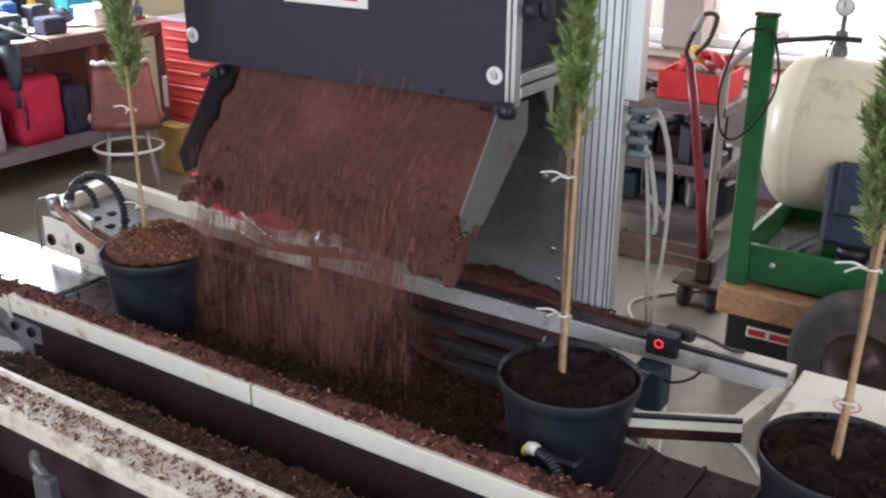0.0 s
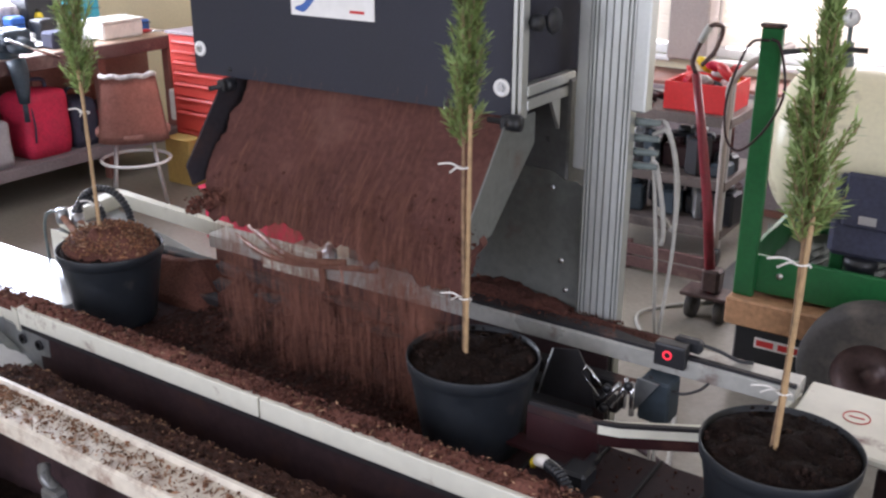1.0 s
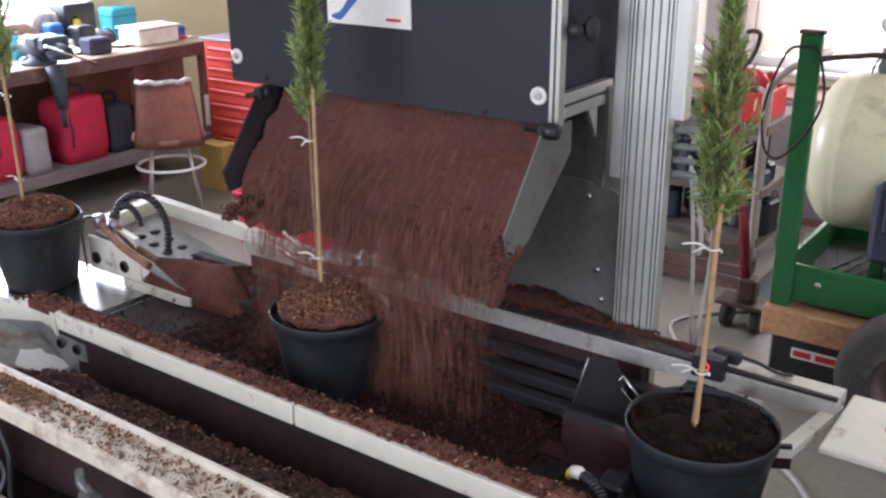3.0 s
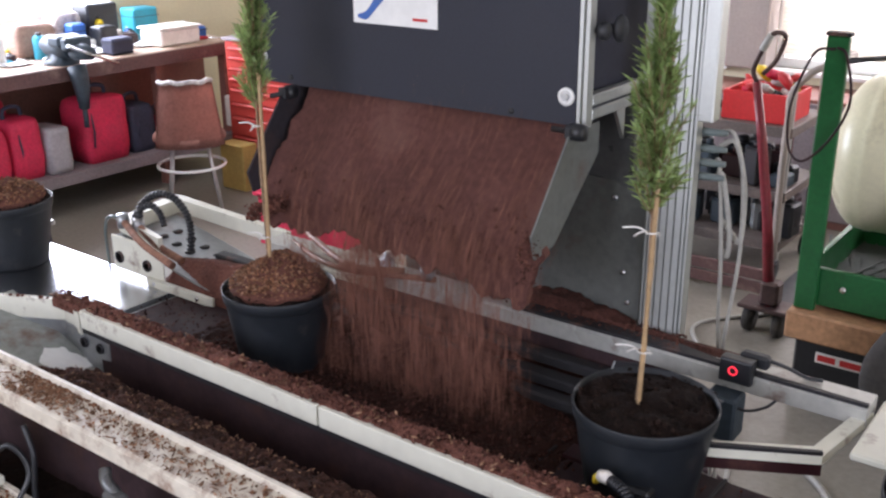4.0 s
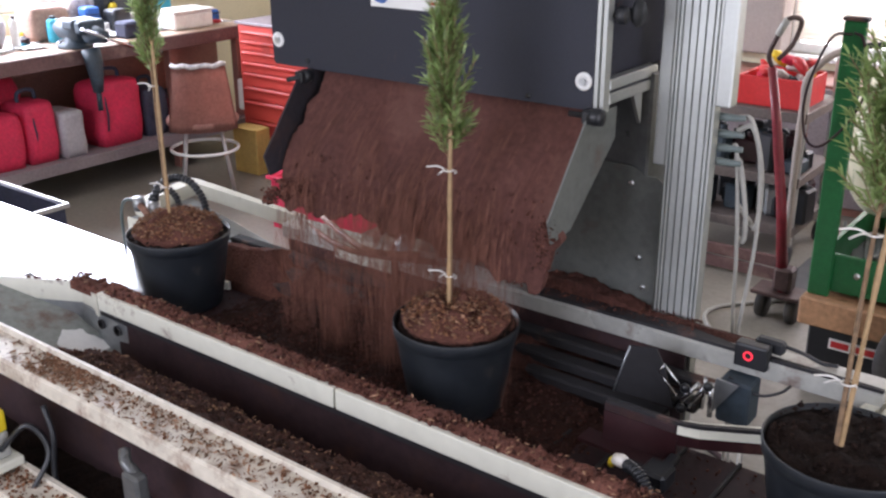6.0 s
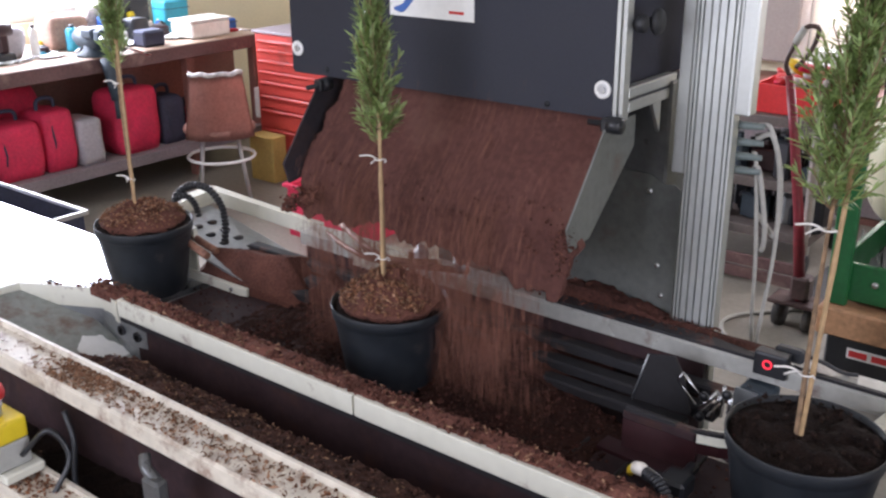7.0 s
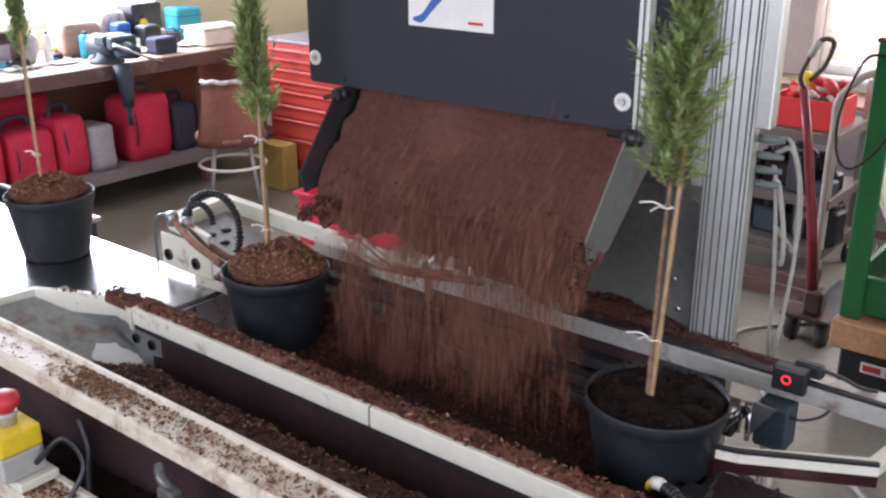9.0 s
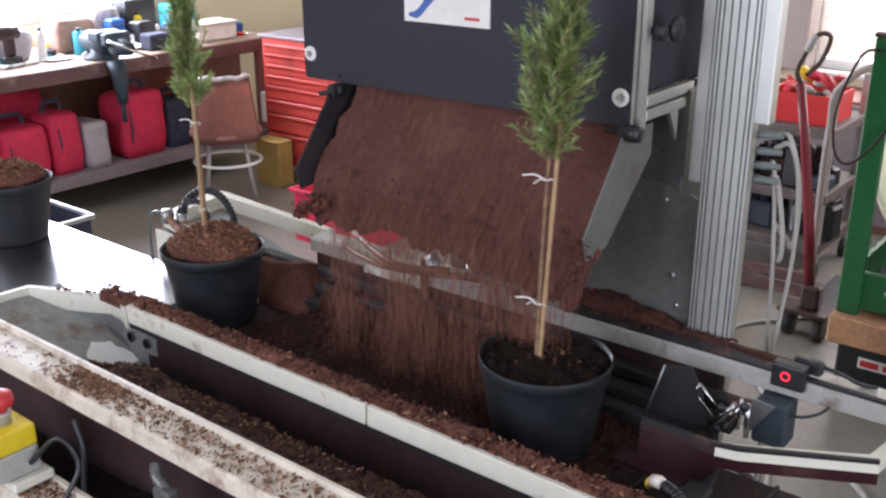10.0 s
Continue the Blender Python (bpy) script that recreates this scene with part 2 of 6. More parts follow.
def tube(bm, points, r, sides=10, caps=True, radii=None):
    pts = [Vector(p) for p in points]
    rings, up = [], Vector((0.13, 0.21, 0.97)).normalized()
    for i, p in enumerate(pts):
        d = (pts[min(i + 1, len(pts) - 1)] - pts[max(i - 1, 0)]).normalized()
        if abs(d.dot(up)) > 0.93:
            up = Vector((0.97, 0.1, 0.2)).normalized()
        a = d.cross(up).normalized()
        c = d.cross(a)
        up = -c if -c.dot(up) > c.dot(up) else c
        a = d.cross(up).normalized()
        rr = radii[i] if radii else r
        rings.append([bm.verts.new(p + rr * (math.cos(2 * math.pi * k / sides) * a + math.sin(2 * math.pi * k / sides) * up)) for k in range(sides)])
    for r0, r1 in zip(rings, rings[1:]):
        for k in range(sides):
            f = bm.faces.new((r0[k], r0[(k + 1) % sides], r1[(k + 1) % sides], r1[k]))
            f.smooth = True
    if caps:
        bm.faces.new(rings[0][::-1]), bm.faces.new(rings[-1])
    bmesh.ops.recalc_face_normals(bm, faces=bm.faces[:])


def curve(points, steps=8):
    """A smooth line through the points."""
    p = [Vector(q) for q in points]
    p = [2 * p[0] - p[1], *p, 2 * p[-1] - p[-2]]
    out = []
    for a, b, c, d in zip(p, p[1:], p[2:], p[3:]):
        for k in range(steps):
            t = k / steps
            out.append(0.5 * (2 * b + (c - a) * t + (2 * a - 5 * b + 4 * c - d) * t * t + (3 * b - a - 3 * c + d) * t ** 3))
    return out + [p[-2]]


def lathe(bm, profile, sides=32, centre=(0, 0, 0), axis="z", smooth=True, caps=True):
    cx, cy, cz = centre
    rings = []
    for r, h in profile:
        ring = []
        for k in range(sides):
            a, b = r * math.cos(2 * math.pi * k / sides), r * math.sin(2 * math.pi * k / sides)
            p = (cx + a, cy + b, cz + h) if axis == "z" else (cx + a, cy + h, cz + b) if axis == "y" else (cx + h, cy + a, cz + b)
            ring.append(bm.verts.new(p))
        rings.append(ring)
    for r0, r1 in zip(rings, rings[1:]):
        for k in range(sides):
            f = bm.faces.new((r0[k], r0[(k + 1) % sides], r1[(k + 1) % sides], r1[k]))
            f.smooth = smooth
    if caps and profile[0][0] > 1e-5:
        bm.faces.new(rings[0][::-1])
    if caps and profile[-1][0] > 1e-5:
        bm.faces.new(rings[-1])
    bmesh.ops.recalc_face_normals(bm, faces=bm.faces[:])


def part(name, bm, material, parent=None, label=""):
    me = bpy.data.meshes.new(name)
    bm.to_mesh(me)
    bm.free()
    me.materials.append(material)
    ob = new(name, me)
    if parent:
        ob.parent = parent
    return tagged(ob, label)


def thing(name, label, category, group="", m=None):
    ob = tagged(new(name), label, category, group)
    ob.empty_display_size = 0.1
    if m:
        ob.matrix_basis = m
    return ob


def block(name, material, parent, *size, bevel=0.002, label="", turn=None):
    """A bevelled bar or board given by its limits x0, x1, y0, y1, z0, z1."""
    bm = bmesh.new()
    box(bm, *size, bevel=bevel)
    if turn:
        bmesh.ops.transform(bm, matrix=turn, verts=bm.verts)
    return part(name, bm, material, parent, label)


def structure(ob, label, category):
    return tagged(ob, label, category, kind="structure")


def crumbs(name, places, sizes, material, seed, parent=None, stretch=1.0, label="", category="soil", long=1.0):
    """Loose soil: many small uneven lumps in one mesh; long draws them out into splinters."""
    rng = np.random.default_rng(seed)
    places, sizes = np.asarray(places, float), np.asarray(sizes, float)
    n = len(places)
    base = np.array([(1, 0, 0), (-1, 0, 0), (0, 1, 0), (0, -1, 0), (0, 0, 1), (0, 0, -1)], float)
    v = base[None] * rng.uniform(0.55, 1.25, (n, 6, 1)) * sizes[:, None, None]
    v[..., 0] *= long
    q = rng.normal(size=(n, 4)) * (np.array([1, 0.22, 0.22, 1]) if long > 1 else 1)
    q /= np.linalg.norm(q, axis=1)[:, None]
    w, x, y, z = q.T
    rot = np.stack([1 - 2 * (y * y + z * z), 2 * (x * y - w * z), 2 * (x * z + w * y), 2 * (x * y + w * z), 1 - 2 * (x * x + z * z), 2 * (y * z - w * x),
                    2 * (x * z - w * y), 2 * (y * z + w * x), 1 - 2 * (x * x + y * y)], -1).reshape(n, 3, 3)
    v[..., 2] *= rng.uniform(0.5, 1.6, (n, 1))
    v = np.einsum("nij,nkj->nki", rot, v)
    v[..., 2] *= stretch
    v = (v + places[:, None]).reshape(-1, 3)
    tri = np.array([(0, 2, 4), (2, 1, 4), (1, 3, 4), (3, 0, 4), (2, 0, 5), (1, 2, 5), (3, 1, 5), (0, 3, 5)])
    f = (tri[None] + 6 * np.arange(n)[:, None, None]).reshape(-1, 3)
    me = bpy.data.meshes.new(name)
    me.from_pydata(v.tolist(), [], f.tolist())
    me.materials.append(material)
    ob = new(name, me)
    if parent:
        ob.parent = parent
        return tagged(ob, label, kind="stuff")
    return tagged(ob, label, category, kind="stuff")


def heap(name, material, x0, x1, y0, y1, height, nx, ny, label, rough=0.008, seed=0.0, floor_z=None):
    """A soil surface over a patch; height(x, y) gives its level."""
    bm = bmesh.new()
    rows = []
    for j in range(ny + 1):
        row = []
        for i in range(nx + 1):
            x, y = x0 + (x1 - x0) * i / nx, y0 + (y1 - y0) * j / ny
            z = height(x, y) + rough * (noise.noise((x * 38 + seed, y * 38, 1.3)) + 0.6 * noise.noise((x * 95, y * 95 + seed, 4.1)))
            row.append(bm.verts.new((x, y, z)))
        rows.append(row)
    for a, b in zip(rows, rows[1:]):
        for i in range(nx):
            bm.faces.new((a[i], a[i + 1], b[i + 1], b[i])).smooth = True
    ring = [rows[0][i] for i in range(nx + 1)] + [r[nx] for r in rows[1:]] + [rows[ny][i] for i in range(nx - 1, -1, -1)] + [r[0] for r in rows[-2:0:-1]]
    low = [bm.verts.new((v.co.x, v.co.y, min(u.co.z for u in ring) - 0.012 if floor_z is None else floor_z)) for v in ring]
    k = len(ring)
    for i in range(k):
        bm.faces.new((ring[(i + 1) % k], ring[i], low[i], low[(i + 1) % k]))
    bm.faces.new(low)
    ob = part(name, bm, material)
    return tagged(ob, label, "soil", kind="stuff")


# ---------------------------------------------------------------- room
def room():
    bm = bmesh.new()
    box(bm, -4.95, 5.2, -4.75, 4.95, -0.2, 0.0)
    structure(part("floor", bm, M_CONCRETE), "worn stained grey concrete workshop floor", "floor")
    # The ceiling is unseen; added to close the room and bounce light.
    bm = bmesh.new()
    box(bm, -4.95, 5.2, -4.75, 4.95, 3.2, 3.35)
    structure(part("ceiling", bm, M_CEIL), "plain white painted workshop ceiling", "ceiling")

    def wall(name, bits, label):
        bm = bmesh.new()
        for b in bits:
            box(bm, *b)
        structure(part(name, bm, M_WALL), label, "wall")

    wall("wall_west", [(-4.95, -4.75, -4.75, 0.55, 0, 3.2), (-4.95, -4.75, 2.95, 4.95, 0, 3.2), (-4.95, -4.75, 0.55, 2.95, 0, 1.0), (-4.95, -4.75, 0.55, 2.95, 2.2, 3.2)],
         "cream plastered wall with a wide window over the workbench")
    wall("wall_north", [(-4.75, -2.2, 4.75, 4.95, 0, 3.2), (2.2, 5.0, 4.75, 4.95, 0, 3.2), (-2.2, 2.2, 4.75, 4.95, 0, 0.80), (-2.2, 2.2, 4.75, 4.95, 2.35, 3.2)],
         "cream plastered wall with two windows with blinds")
    # South and east walls are unseen; their openings are added for the fill.
    wall("wall_south", [(-4.95, -2.4, -4.75, -4.55, 0, 3.2), (1.2, 5.2, -4.75, -4.55, 0, 3.2), (-2.4, 1.2, -4.75, -4.55, 3.0, 3.2)], "unseen cream plastered wall with an opening added for fill light")
    wall("wall_east", [(5.0, 5.2, -4.55, -3.2, 0, 3.2), (5.0, 5.2, 0.0, 4.95, 0, 3.2), (5.0, 5.2, -3.2, 0.0, 3.0, 3.2)], "unseen cream plastered wall with an opening added for fill light")
    bm = bmesh.new()
    box(bm, -0.99, -0.74, 4.60, 4.95, 0.80, 2.35, 0.01)
    structure(part("pillar", bm, M_PILLAR), "grey brown painted pillar between two windows", "pillar")

    def window(name, x0, x1, label):
        w = structure(new(name), label, "window")
        for a, b, c, d in ((x0, x1, 0.80, 0.86), (x0, x1, 2.29, 2.35), (x0, x0 + 0.06, 0.86, 2.29), (x1 - 0.06, x1, 0.86, 2.29)):
            bm = bmesh.new()
            box(bm, a, b, 4.78, 4.84, c, d, 0.004)
            part("window_frame", bm, M_WHITE, w)
        bm = bmesh.new()
        box(bm, x0, x1, 4.66, 4.78, 0.775, 0.80, 0.004)
        part("window_sill", bm, M_WHITE, w)
        me = None
        z = 0.90
        while z < 2.27:
            if me is None:
                bm = bmesh.new()
                box(bm, x0 + 0.03, x1 - 0.03, -0.016, 0.016, -0.0012, 0.0012)
                s = part("slat", bm, M_BLIND, w)
                me = s.data
            else:
                s = new("slat", me)
                s.parent = w
            s.matrix_basis = pose(0, 4.735, z, 58 + random.uniform(-3, 3), random.uniform(-0.12, 0.12))
            z += 0.0265
    window("window_1", -2.2, -0.99, "white framed window with closed pale venetian blinds")
    window("window_2", -0.74, 2.2, "wide white framed window with pale venetian blinds")
    w = structure(new("window_3"), "wide bright window above the workbench", "window")
    for y0, y1, z0, z1 in ((0.55, 2.95, 1.0, 1.06), (0.55, 2.95, 2.14, 2.2), (0.55, 0.61, 1.06, 2.14), (2.89, 2.95, 1.06, 2.14), (1.32, 1.38, 1.06, 2.14)):
        bm = bmesh.new()
        box(bm, -4.86, -4.80, y0, y1, z0, z1, 0.004)
        part("window_frame", bm, M_WHITE, w)
    for name, b in (("backdrop", (-3.2, 3.2, 5.5, 5.52, 0.0, 3.3)), ("backdrop", (-5.62, -5.6, -0.6, 4.2, 0.3, 3.3))):
        bm = bmesh.new()
        box(bm, *b)
        structure(part(name, bm, M_SKY), "plain overcast sky glow outside the window", "sky")


room()


# ---------------------------------------------------------------- the potting machine
def machine():
    m = thing("potting_machine", "grey green potting machine with anthracite hopper and soil-strewn rails", "machine")
    # side rail next to the track, in two lengths with a joint
    for a, b in ((-0.80, -0.0025), (0.0025, 1.25)):
        bm = bmesh.new()
        box(bm, a, b, 0.0, 0.050, 0.820, 0.866, 0.003, 2)
        part("near_rail", bm, M_PAINT, m, "pale painted rail with soil along its top")
    bm = bmesh.new()
    box(bm, -0.80, 1.25, 0.004, 0.046, 0.806, 0.8185)
    part("rail_seal", bm, M_RUBBER, m)
    # flared end of the near trough
    bm = bmesh.new()
    prism(bm, [(-0.803, 0.0), (-0.803, 0.045), (-0.92, 0.045), (-1.140, -0.062), (-1.150, -0.17), (-1.07, -0.23), (-1.06, -0.215), (-1.135, -0.163), (-1.125, -0.073), (-0.915, 0.030)], 0.80, 0.855)
    part("flared_lip", bm, M_PAINT, m, "bent pale sheet lip closing the trough")
    bm = bmesh.new()
    prism(bm, [(-0.70, 0.014), (-0.80, 0.016), (-0.918, 0.034), (-1.128, -0.069), (-1.138, -0.165), (-1.134, -0.165), (-1.124, -0.071), (-0.917, 0.029), (-0.80, 0.011), (-0.70, 0.010)], 0.66, 0.7995)
    part("end_wall", bm, M_GALV, m, "grey sheet wall under the lip")
    bm = bmesh.new()
    prism(bm, [(-1.13, 0.835), (-1.13, 0.829), (-0.74, 0.690), (-0.74, 0.696)], -0.215, 0.02, "y")
    part("end_sheet", bm, M_DULL, m, "sloping bare sheet with bright patch")
    # bright patch on the sloping sheet, ragged at its edge
    bm = bmesh.new()
    rim = []
    for k in range(40):
        a = 2 * math.pi * k / 40
        q = 1 + 0.5 * noise.noise((1.2 * math.cos(a), 1.2 * math.sin(a), 4.0)) + 0.16 * noise.noise((4 * math.cos(a), 4 * math.sin(a), 1.0))
        rim.append((-0.835 + 0.058 * q * math.cos(a), -0.038 + 0.046 * q * math.sin(a)))
    lower = [bm.verts.new((x, y, 0.8352 - (x + 1.13) * 0.3564)) for x, y in rim]
    upper = [bm.verts.new((v.co.x, v.co.y, v.co.z + 0.0025)) for v in lower]
    bm.faces.new(upper), bm.faces.new(lower[::-1])
    for k in range(40):
        bm.faces.new((lower[k], lower[(k + 1) % 40], upper[(k + 1) % 40], upper[k]))
    part("pale_patch", bm, M_WHITE, m, "ragged pale patch on the bare sheet")
    bm = bmesh.new()
    prism(bm, [(-0.87, 0.812), (-0.70, 0.80), (-0.70, 0.755), (-0.78, 0.745), (-0.87, 0.785)], 0.006, 0.012, "y")
    plate = part("side_bracket", bm, M_GALV, m)
    for x in (-0.80, -0.735):
        bm = bmesh.new()
        lathe(bm, [(0.013, -0.004), (0.013, 0.0045), (0.008, 0.0045), (0.008, -0.004)], 14, (x, 0.004, 0.780), "y")
        part("hole_rim", bm, M_RUBBER, plate)
    # beam along the front, its inner lip and its lower apron
    bm = bmesh.new()
    prism(bm, [(-0.312, 0.806), (-0.318, 0.812), (-0.318, 0.845), (-0.312, 0.850), (-0.240, 0.850), (-0.236, 0.862), (-0.228, 0.862), (-0.228, 0.806)], -1.075, 1.3, "x")
    part("front_beam", bm, M_PAINTDIRTY, m, "cream beam strewn with soil crumbs")
    bm = bmesh.new()
    prism(bm, [(-0.226, 0.85), (-0.220, 0.85), (-0.05, 0.50), (-0.056, 0.498)], -0.98, 1.3, "x")
    part("trough_wall", bm, M_BELT, m)
    bm = bmesh.new()
    box(bm, -1.05, 1.3, -0.240, -0.234, 0.60, 0.8055)
    part("apron", bm, M_BELT, m)
    bm = bmesh.new()
    box(bm, -0.74, 1.3, 0.008, 0.012, 0.44, 0.805)
    part("inner_wall", bm, M_BELT, m)
    bm = bmesh.new()
    box(bm, -1.1, 1.3, -0.05, 0.012, 0.42, 0.44)
    part("trough_floor", bm, M_RUBBER, m)
    bm = bmesh.new()
    prism(bm, [(-0.44, 0.595), (-0.44, 0.64), (-0.365, 0.64), (-0.365, 0.652), (-0.355, 0.652), (-0.355, 0.595)], -1.1, 1.2, "x")
    part("lower_beam", bm, M_PAINTDIRTY, m, "lower cream beam strewn with soil")
    bm = bmesh.new()
    box(bm, -1.05, 1.2, -0.352, -0.10, 0.575, 0.583)
    part("lower_tray", bm, M_RUBBER, m)
    # far rail
    bm = bmesh.new()
    prism(bm, [(0.556, 0.868), (0.556, 0.902), (0.562, 0.907), (0.625, 0.907), (0.632, 0.901), (0.632, 0.868)], -0.72, 0.90, "x")
    part("far_rail", bm, M_FARRAIL, m, "rail behind the pots, its shade put into the grey colour")
    bm = bmesh.new()
    box(bm, -0.70, 0.50, 0.560, 0.566, 0.45, 0.8675)
    part("back_wall", bm, M_BELT, m, "dark wall under the far rail")
    bm = bmesh.new()
    prism(bm, [(0.10, 0.560), (0.48, 0.560), (0.90, 0.5565), (0.90, 0.566), (0.62, 0.576), (0.50, 0.600), (0.10, 0.600)], 0.9075, 0.9145)
    part("rubber_strip", bm, M_RUBBER, m, "black rubber strip along the rail")
    for k, (y0, y1, z) in enumerate(((0.515, 0.552, 0.838), (0.468, 0.510, 0.812), (0.425, 0.462, 0.790))):
        bm = bmesh.new()
        box(bm, -0.9, 0.62 - 0.05 * k, y0, y1, z - 0.025, z, 0.004)
        part("guide_strip", bm, M_RUBBER, m)
    # flared end of the far trough on the infeed side, and its deck
    bm = bmesh.new()
    prism(bm, [(0.62, 0.262), (0.66, 0.272), (0.872, 0.385), (0.905, 0.60), (0.88, 0.61), (0.848, 0.41), (0.65, 0.298), (0.62, 0.288)], 0.862, 0.880)
    part("flared_lip", bm, M_PAINT, m, "bent pale sheet lip closing the trough")
    bm = bmesh.new()
    prism(bm, [(0.475, 0.258), (0.62, 0.262), (0.66, 0.272), (0.872, 0.385), (0.868, 0.392), (0.655, 0.281), (0.62, 0.271), (0.475, 0.267)], 0.8805, 0.888)
    part("rubber_edge", bm, M_RUBBER, m)
    bm = bmesh.new()
    prism(bm, [(0.47, 0.260), (0.62, 0.264), (0.62, 0.273), (0.47, 0.269)], 0.800, 0.8615)
    prism(bm, [(0.6205, 0.264), (0.66, 0.274), (0.872, 0.387), (0.868, 0.394), (0.655, 0.283), (0.6205, 0.273)], 0.838, 0.8615)
    part("guard_face", bm, M_MAROON, m, "dark red guard below the lip")
    bm = bmesh.new()
    box(bm, 0.470, 0.619, 0.259, 0.270, 0.8622, 0.880, 0.002)
    part("lip_end", bm, M_BELT, m)
    bm = bmesh.new()
    box(bm, 0.598, 0.650, 0.150, 0.205, 0.800, 0.838, 0.006)
    box(bm, 0.560, 0.598, 0.165, 0.190, 0.808, 0.828, 0.004)
    box(bm, 0.612, 0.632, 0.205, 0.262, 0.805, 0.822, 0.003)
    tube(bm, [(0.624, 0.178, 0.800), (0.624, 0.178, 0.77), (0.624, 0.178, 0.743)], 0.009, 10)
    part("nozzle_mount", bm, M_BLACK, m, "black valve block beside the nozzle")
    bm = bmesh.new()
    box(bm, 0.908, 1.7, 0.42, 0.66, 0.868, 0.884, 0.004)
    deck = part("infeed_deck", bm, M_PAINT, m, "pale painted sheet deck with a red stamp")
    bm = bmesh.new()
    tube(bm, [(1.017 + 0.024 * math.cos(0.25 * k), 0.554 + 0.024 * math.sin(0.25 * k), 0.8844) for k in range(27)], 0.0012, 5)
    box(bm, 1.003, 1.031, 0.552, 0.556, 0.8842, 0.8850)
    part("red_stamp", bm, M_LABELRED, deck)
    bm = bmesh.new()
    prism(bm, [(0.43, 0.280), (0.62, 0.260), (0.62, 0.222), (0.43, 0.234)], 0.792, 0.7995)
    part("maroon_guard", bm, M_MAROON, m, "dark red painted guard strip")
    # outfeed end on the far side
    bm = bmesh.new()
    prism(bm, [(-1.235, 0.436), (-1.290, 0.690), (-1.255, 0.700), (-0.72, 0.652), (-0.72, 0.632), (-0.74, 0.632), (-1.235, 0.665), (-1.20, 0.455), (-0.98, 0.40), (-0.98, 0.385)], 0.862, 0.905)
    part("flared_lip", bm, M_PAINT, m, "bent pale sheet lip closing the trough")
    bm = bmesh.new()
    box(bm, -1.225, -0.99, 0.398, 0.404, 0.76, 0.866, 0.002)
    side = part("end_plate", bm, M_PAINT, m)
    for x, z in ((-1.19, 0.80), (-1.06, 0.80)):
        bm = bmesh.new()
        lathe(bm, [(0.018, -0.004), (0.018, 0.004), (0.010, 0.004), (0.010, -0.004)], 16, (x, 0.396, z), "y")
        part("hole_rim", bm, M_RUBBER, side)
    bm = bmesh.new()
    prism(bm, [(-1.22, 0.862), (-1.22, 0.857), (-0.80, 0.770), (-0.80, 0.776)], 0.41, 0.64, "y")
    perf = part("perforated_sheet", bm, M_GALV, m, "pale sloping sheet with round holes")
    for i in range(5):
        for j in range(3):
            x = -1.13 + 0.06 * i
            bm = bmesh.new()
            lathe(bm, [(0.016, 0.0), (0.016, 0.004), (0.001, 0.004)], 12, (x, 0.46 + 0.055 * j, 0.8605 - (x + 1.22) * 0.207))
            part("hole", bm, M_RUBBER, perf)
    # hopper
    bm = bmesh.new()
    prism(bm, [(-0.607, 1.392), (-0.600, 1.385), (0.300, 1.388), (0.300, 2.2), (-0.607, 2.2)], 0.462, 0.470, "y")
    panel = part("hopper_panel", bm, M_PANEL, m, "anthracite coated front panel of the hopper")
    for x, z in ((-0.584, 1.446), (0.279, 1.445)):
        bm = bmesh.new()
        lathe(bm, [(0.0185, 0.0), (0.0185, -0.003), (0.0160, -0.0045), (0.0100, -0.0045), (0.0095, -0.002), (0.0001, -0.002)], 24, (x, 0.4615, z), "y")
        washer = part("washer", bm, M_WHITE, panel, "bright metal washer")
        bm = bmesh.new()
        lathe(bm, [(0.0075, 0.0), (0.0075, -0.006), (0.0001, -0.006)], 6, (x, 0.4595, z), "y", False)
        part("bolt", bm, M_STEEL, panel)
    for x, z in ((-0.487, 1.404), (0.150, 1.400)):
        bm = bmesh.new()
        lathe(bm, [(0.006, 0.0), (0.006, -0.002), (0.0001, -0.002)], 12, (x, 0.4615, z), "y")
        part("rivet", bm, M_BLACK, panel)
    bm = bmesh.new()
    box(bm, -0.275, -0.039, 0.4585, 0.4615, 1.551, 1.70)
    badge = part("badge", bm, M_WHITE, panel, "white plate with blue swoosh and dark bars")
    bm = bmesh.new()
    swoosh = curve([(-0.262, 1.566), (-0.235, 1.570), (-0.205, 1.600), (-0.165, 1.632), (-0.130, 1.640)])
    for a, b, k in zip(swoosh, swoosh[1:], range(99)):
        w0, w1 = 0.003 + 0.010 * math.sin(math.pi * k / len(swoosh)), 0.003 + 0.010 * math.sin(math.pi * (k + 1) / len(swoosh))
        bm.faces.new([bm.verts.new((q[0], 0.4578, q[1] + s)) for q, s in ((a, -w0), (b, -w1), (b, w1), (a, w0))])
    part("swoosh", bm, M_LABELBLUE, badge)
    for x0, x1, z0, z1, mat in ((-0.20, -0.17, 1.655, 1.685, M_INK), (-0.165, -0.145, 1.655, 1.683, M_INK), (-0.138, -0.112, 1.653, 1.682, M_INK), (-0.106, -0.082, 1.652, 1.681, M_INK), (-0.074, -0.066, 1.651, 1.680, M_INK), (-0.105, -0.065, 1.565, 1.571, M_LABELRED)):
        bm = bmesh.new()
        box(bm, x0, x1, 0.4572, 0.4583, z0, z1)
        part("bar", bm, mat, badge)
    bm = bmesh.new()
    box(bm, -0.60, 0.296, 0.474, 1.05, 1.44, 2.2, 0.005)
    part("hopper_body", bm, M_MATTE, m)
    bm = bmesh.new()
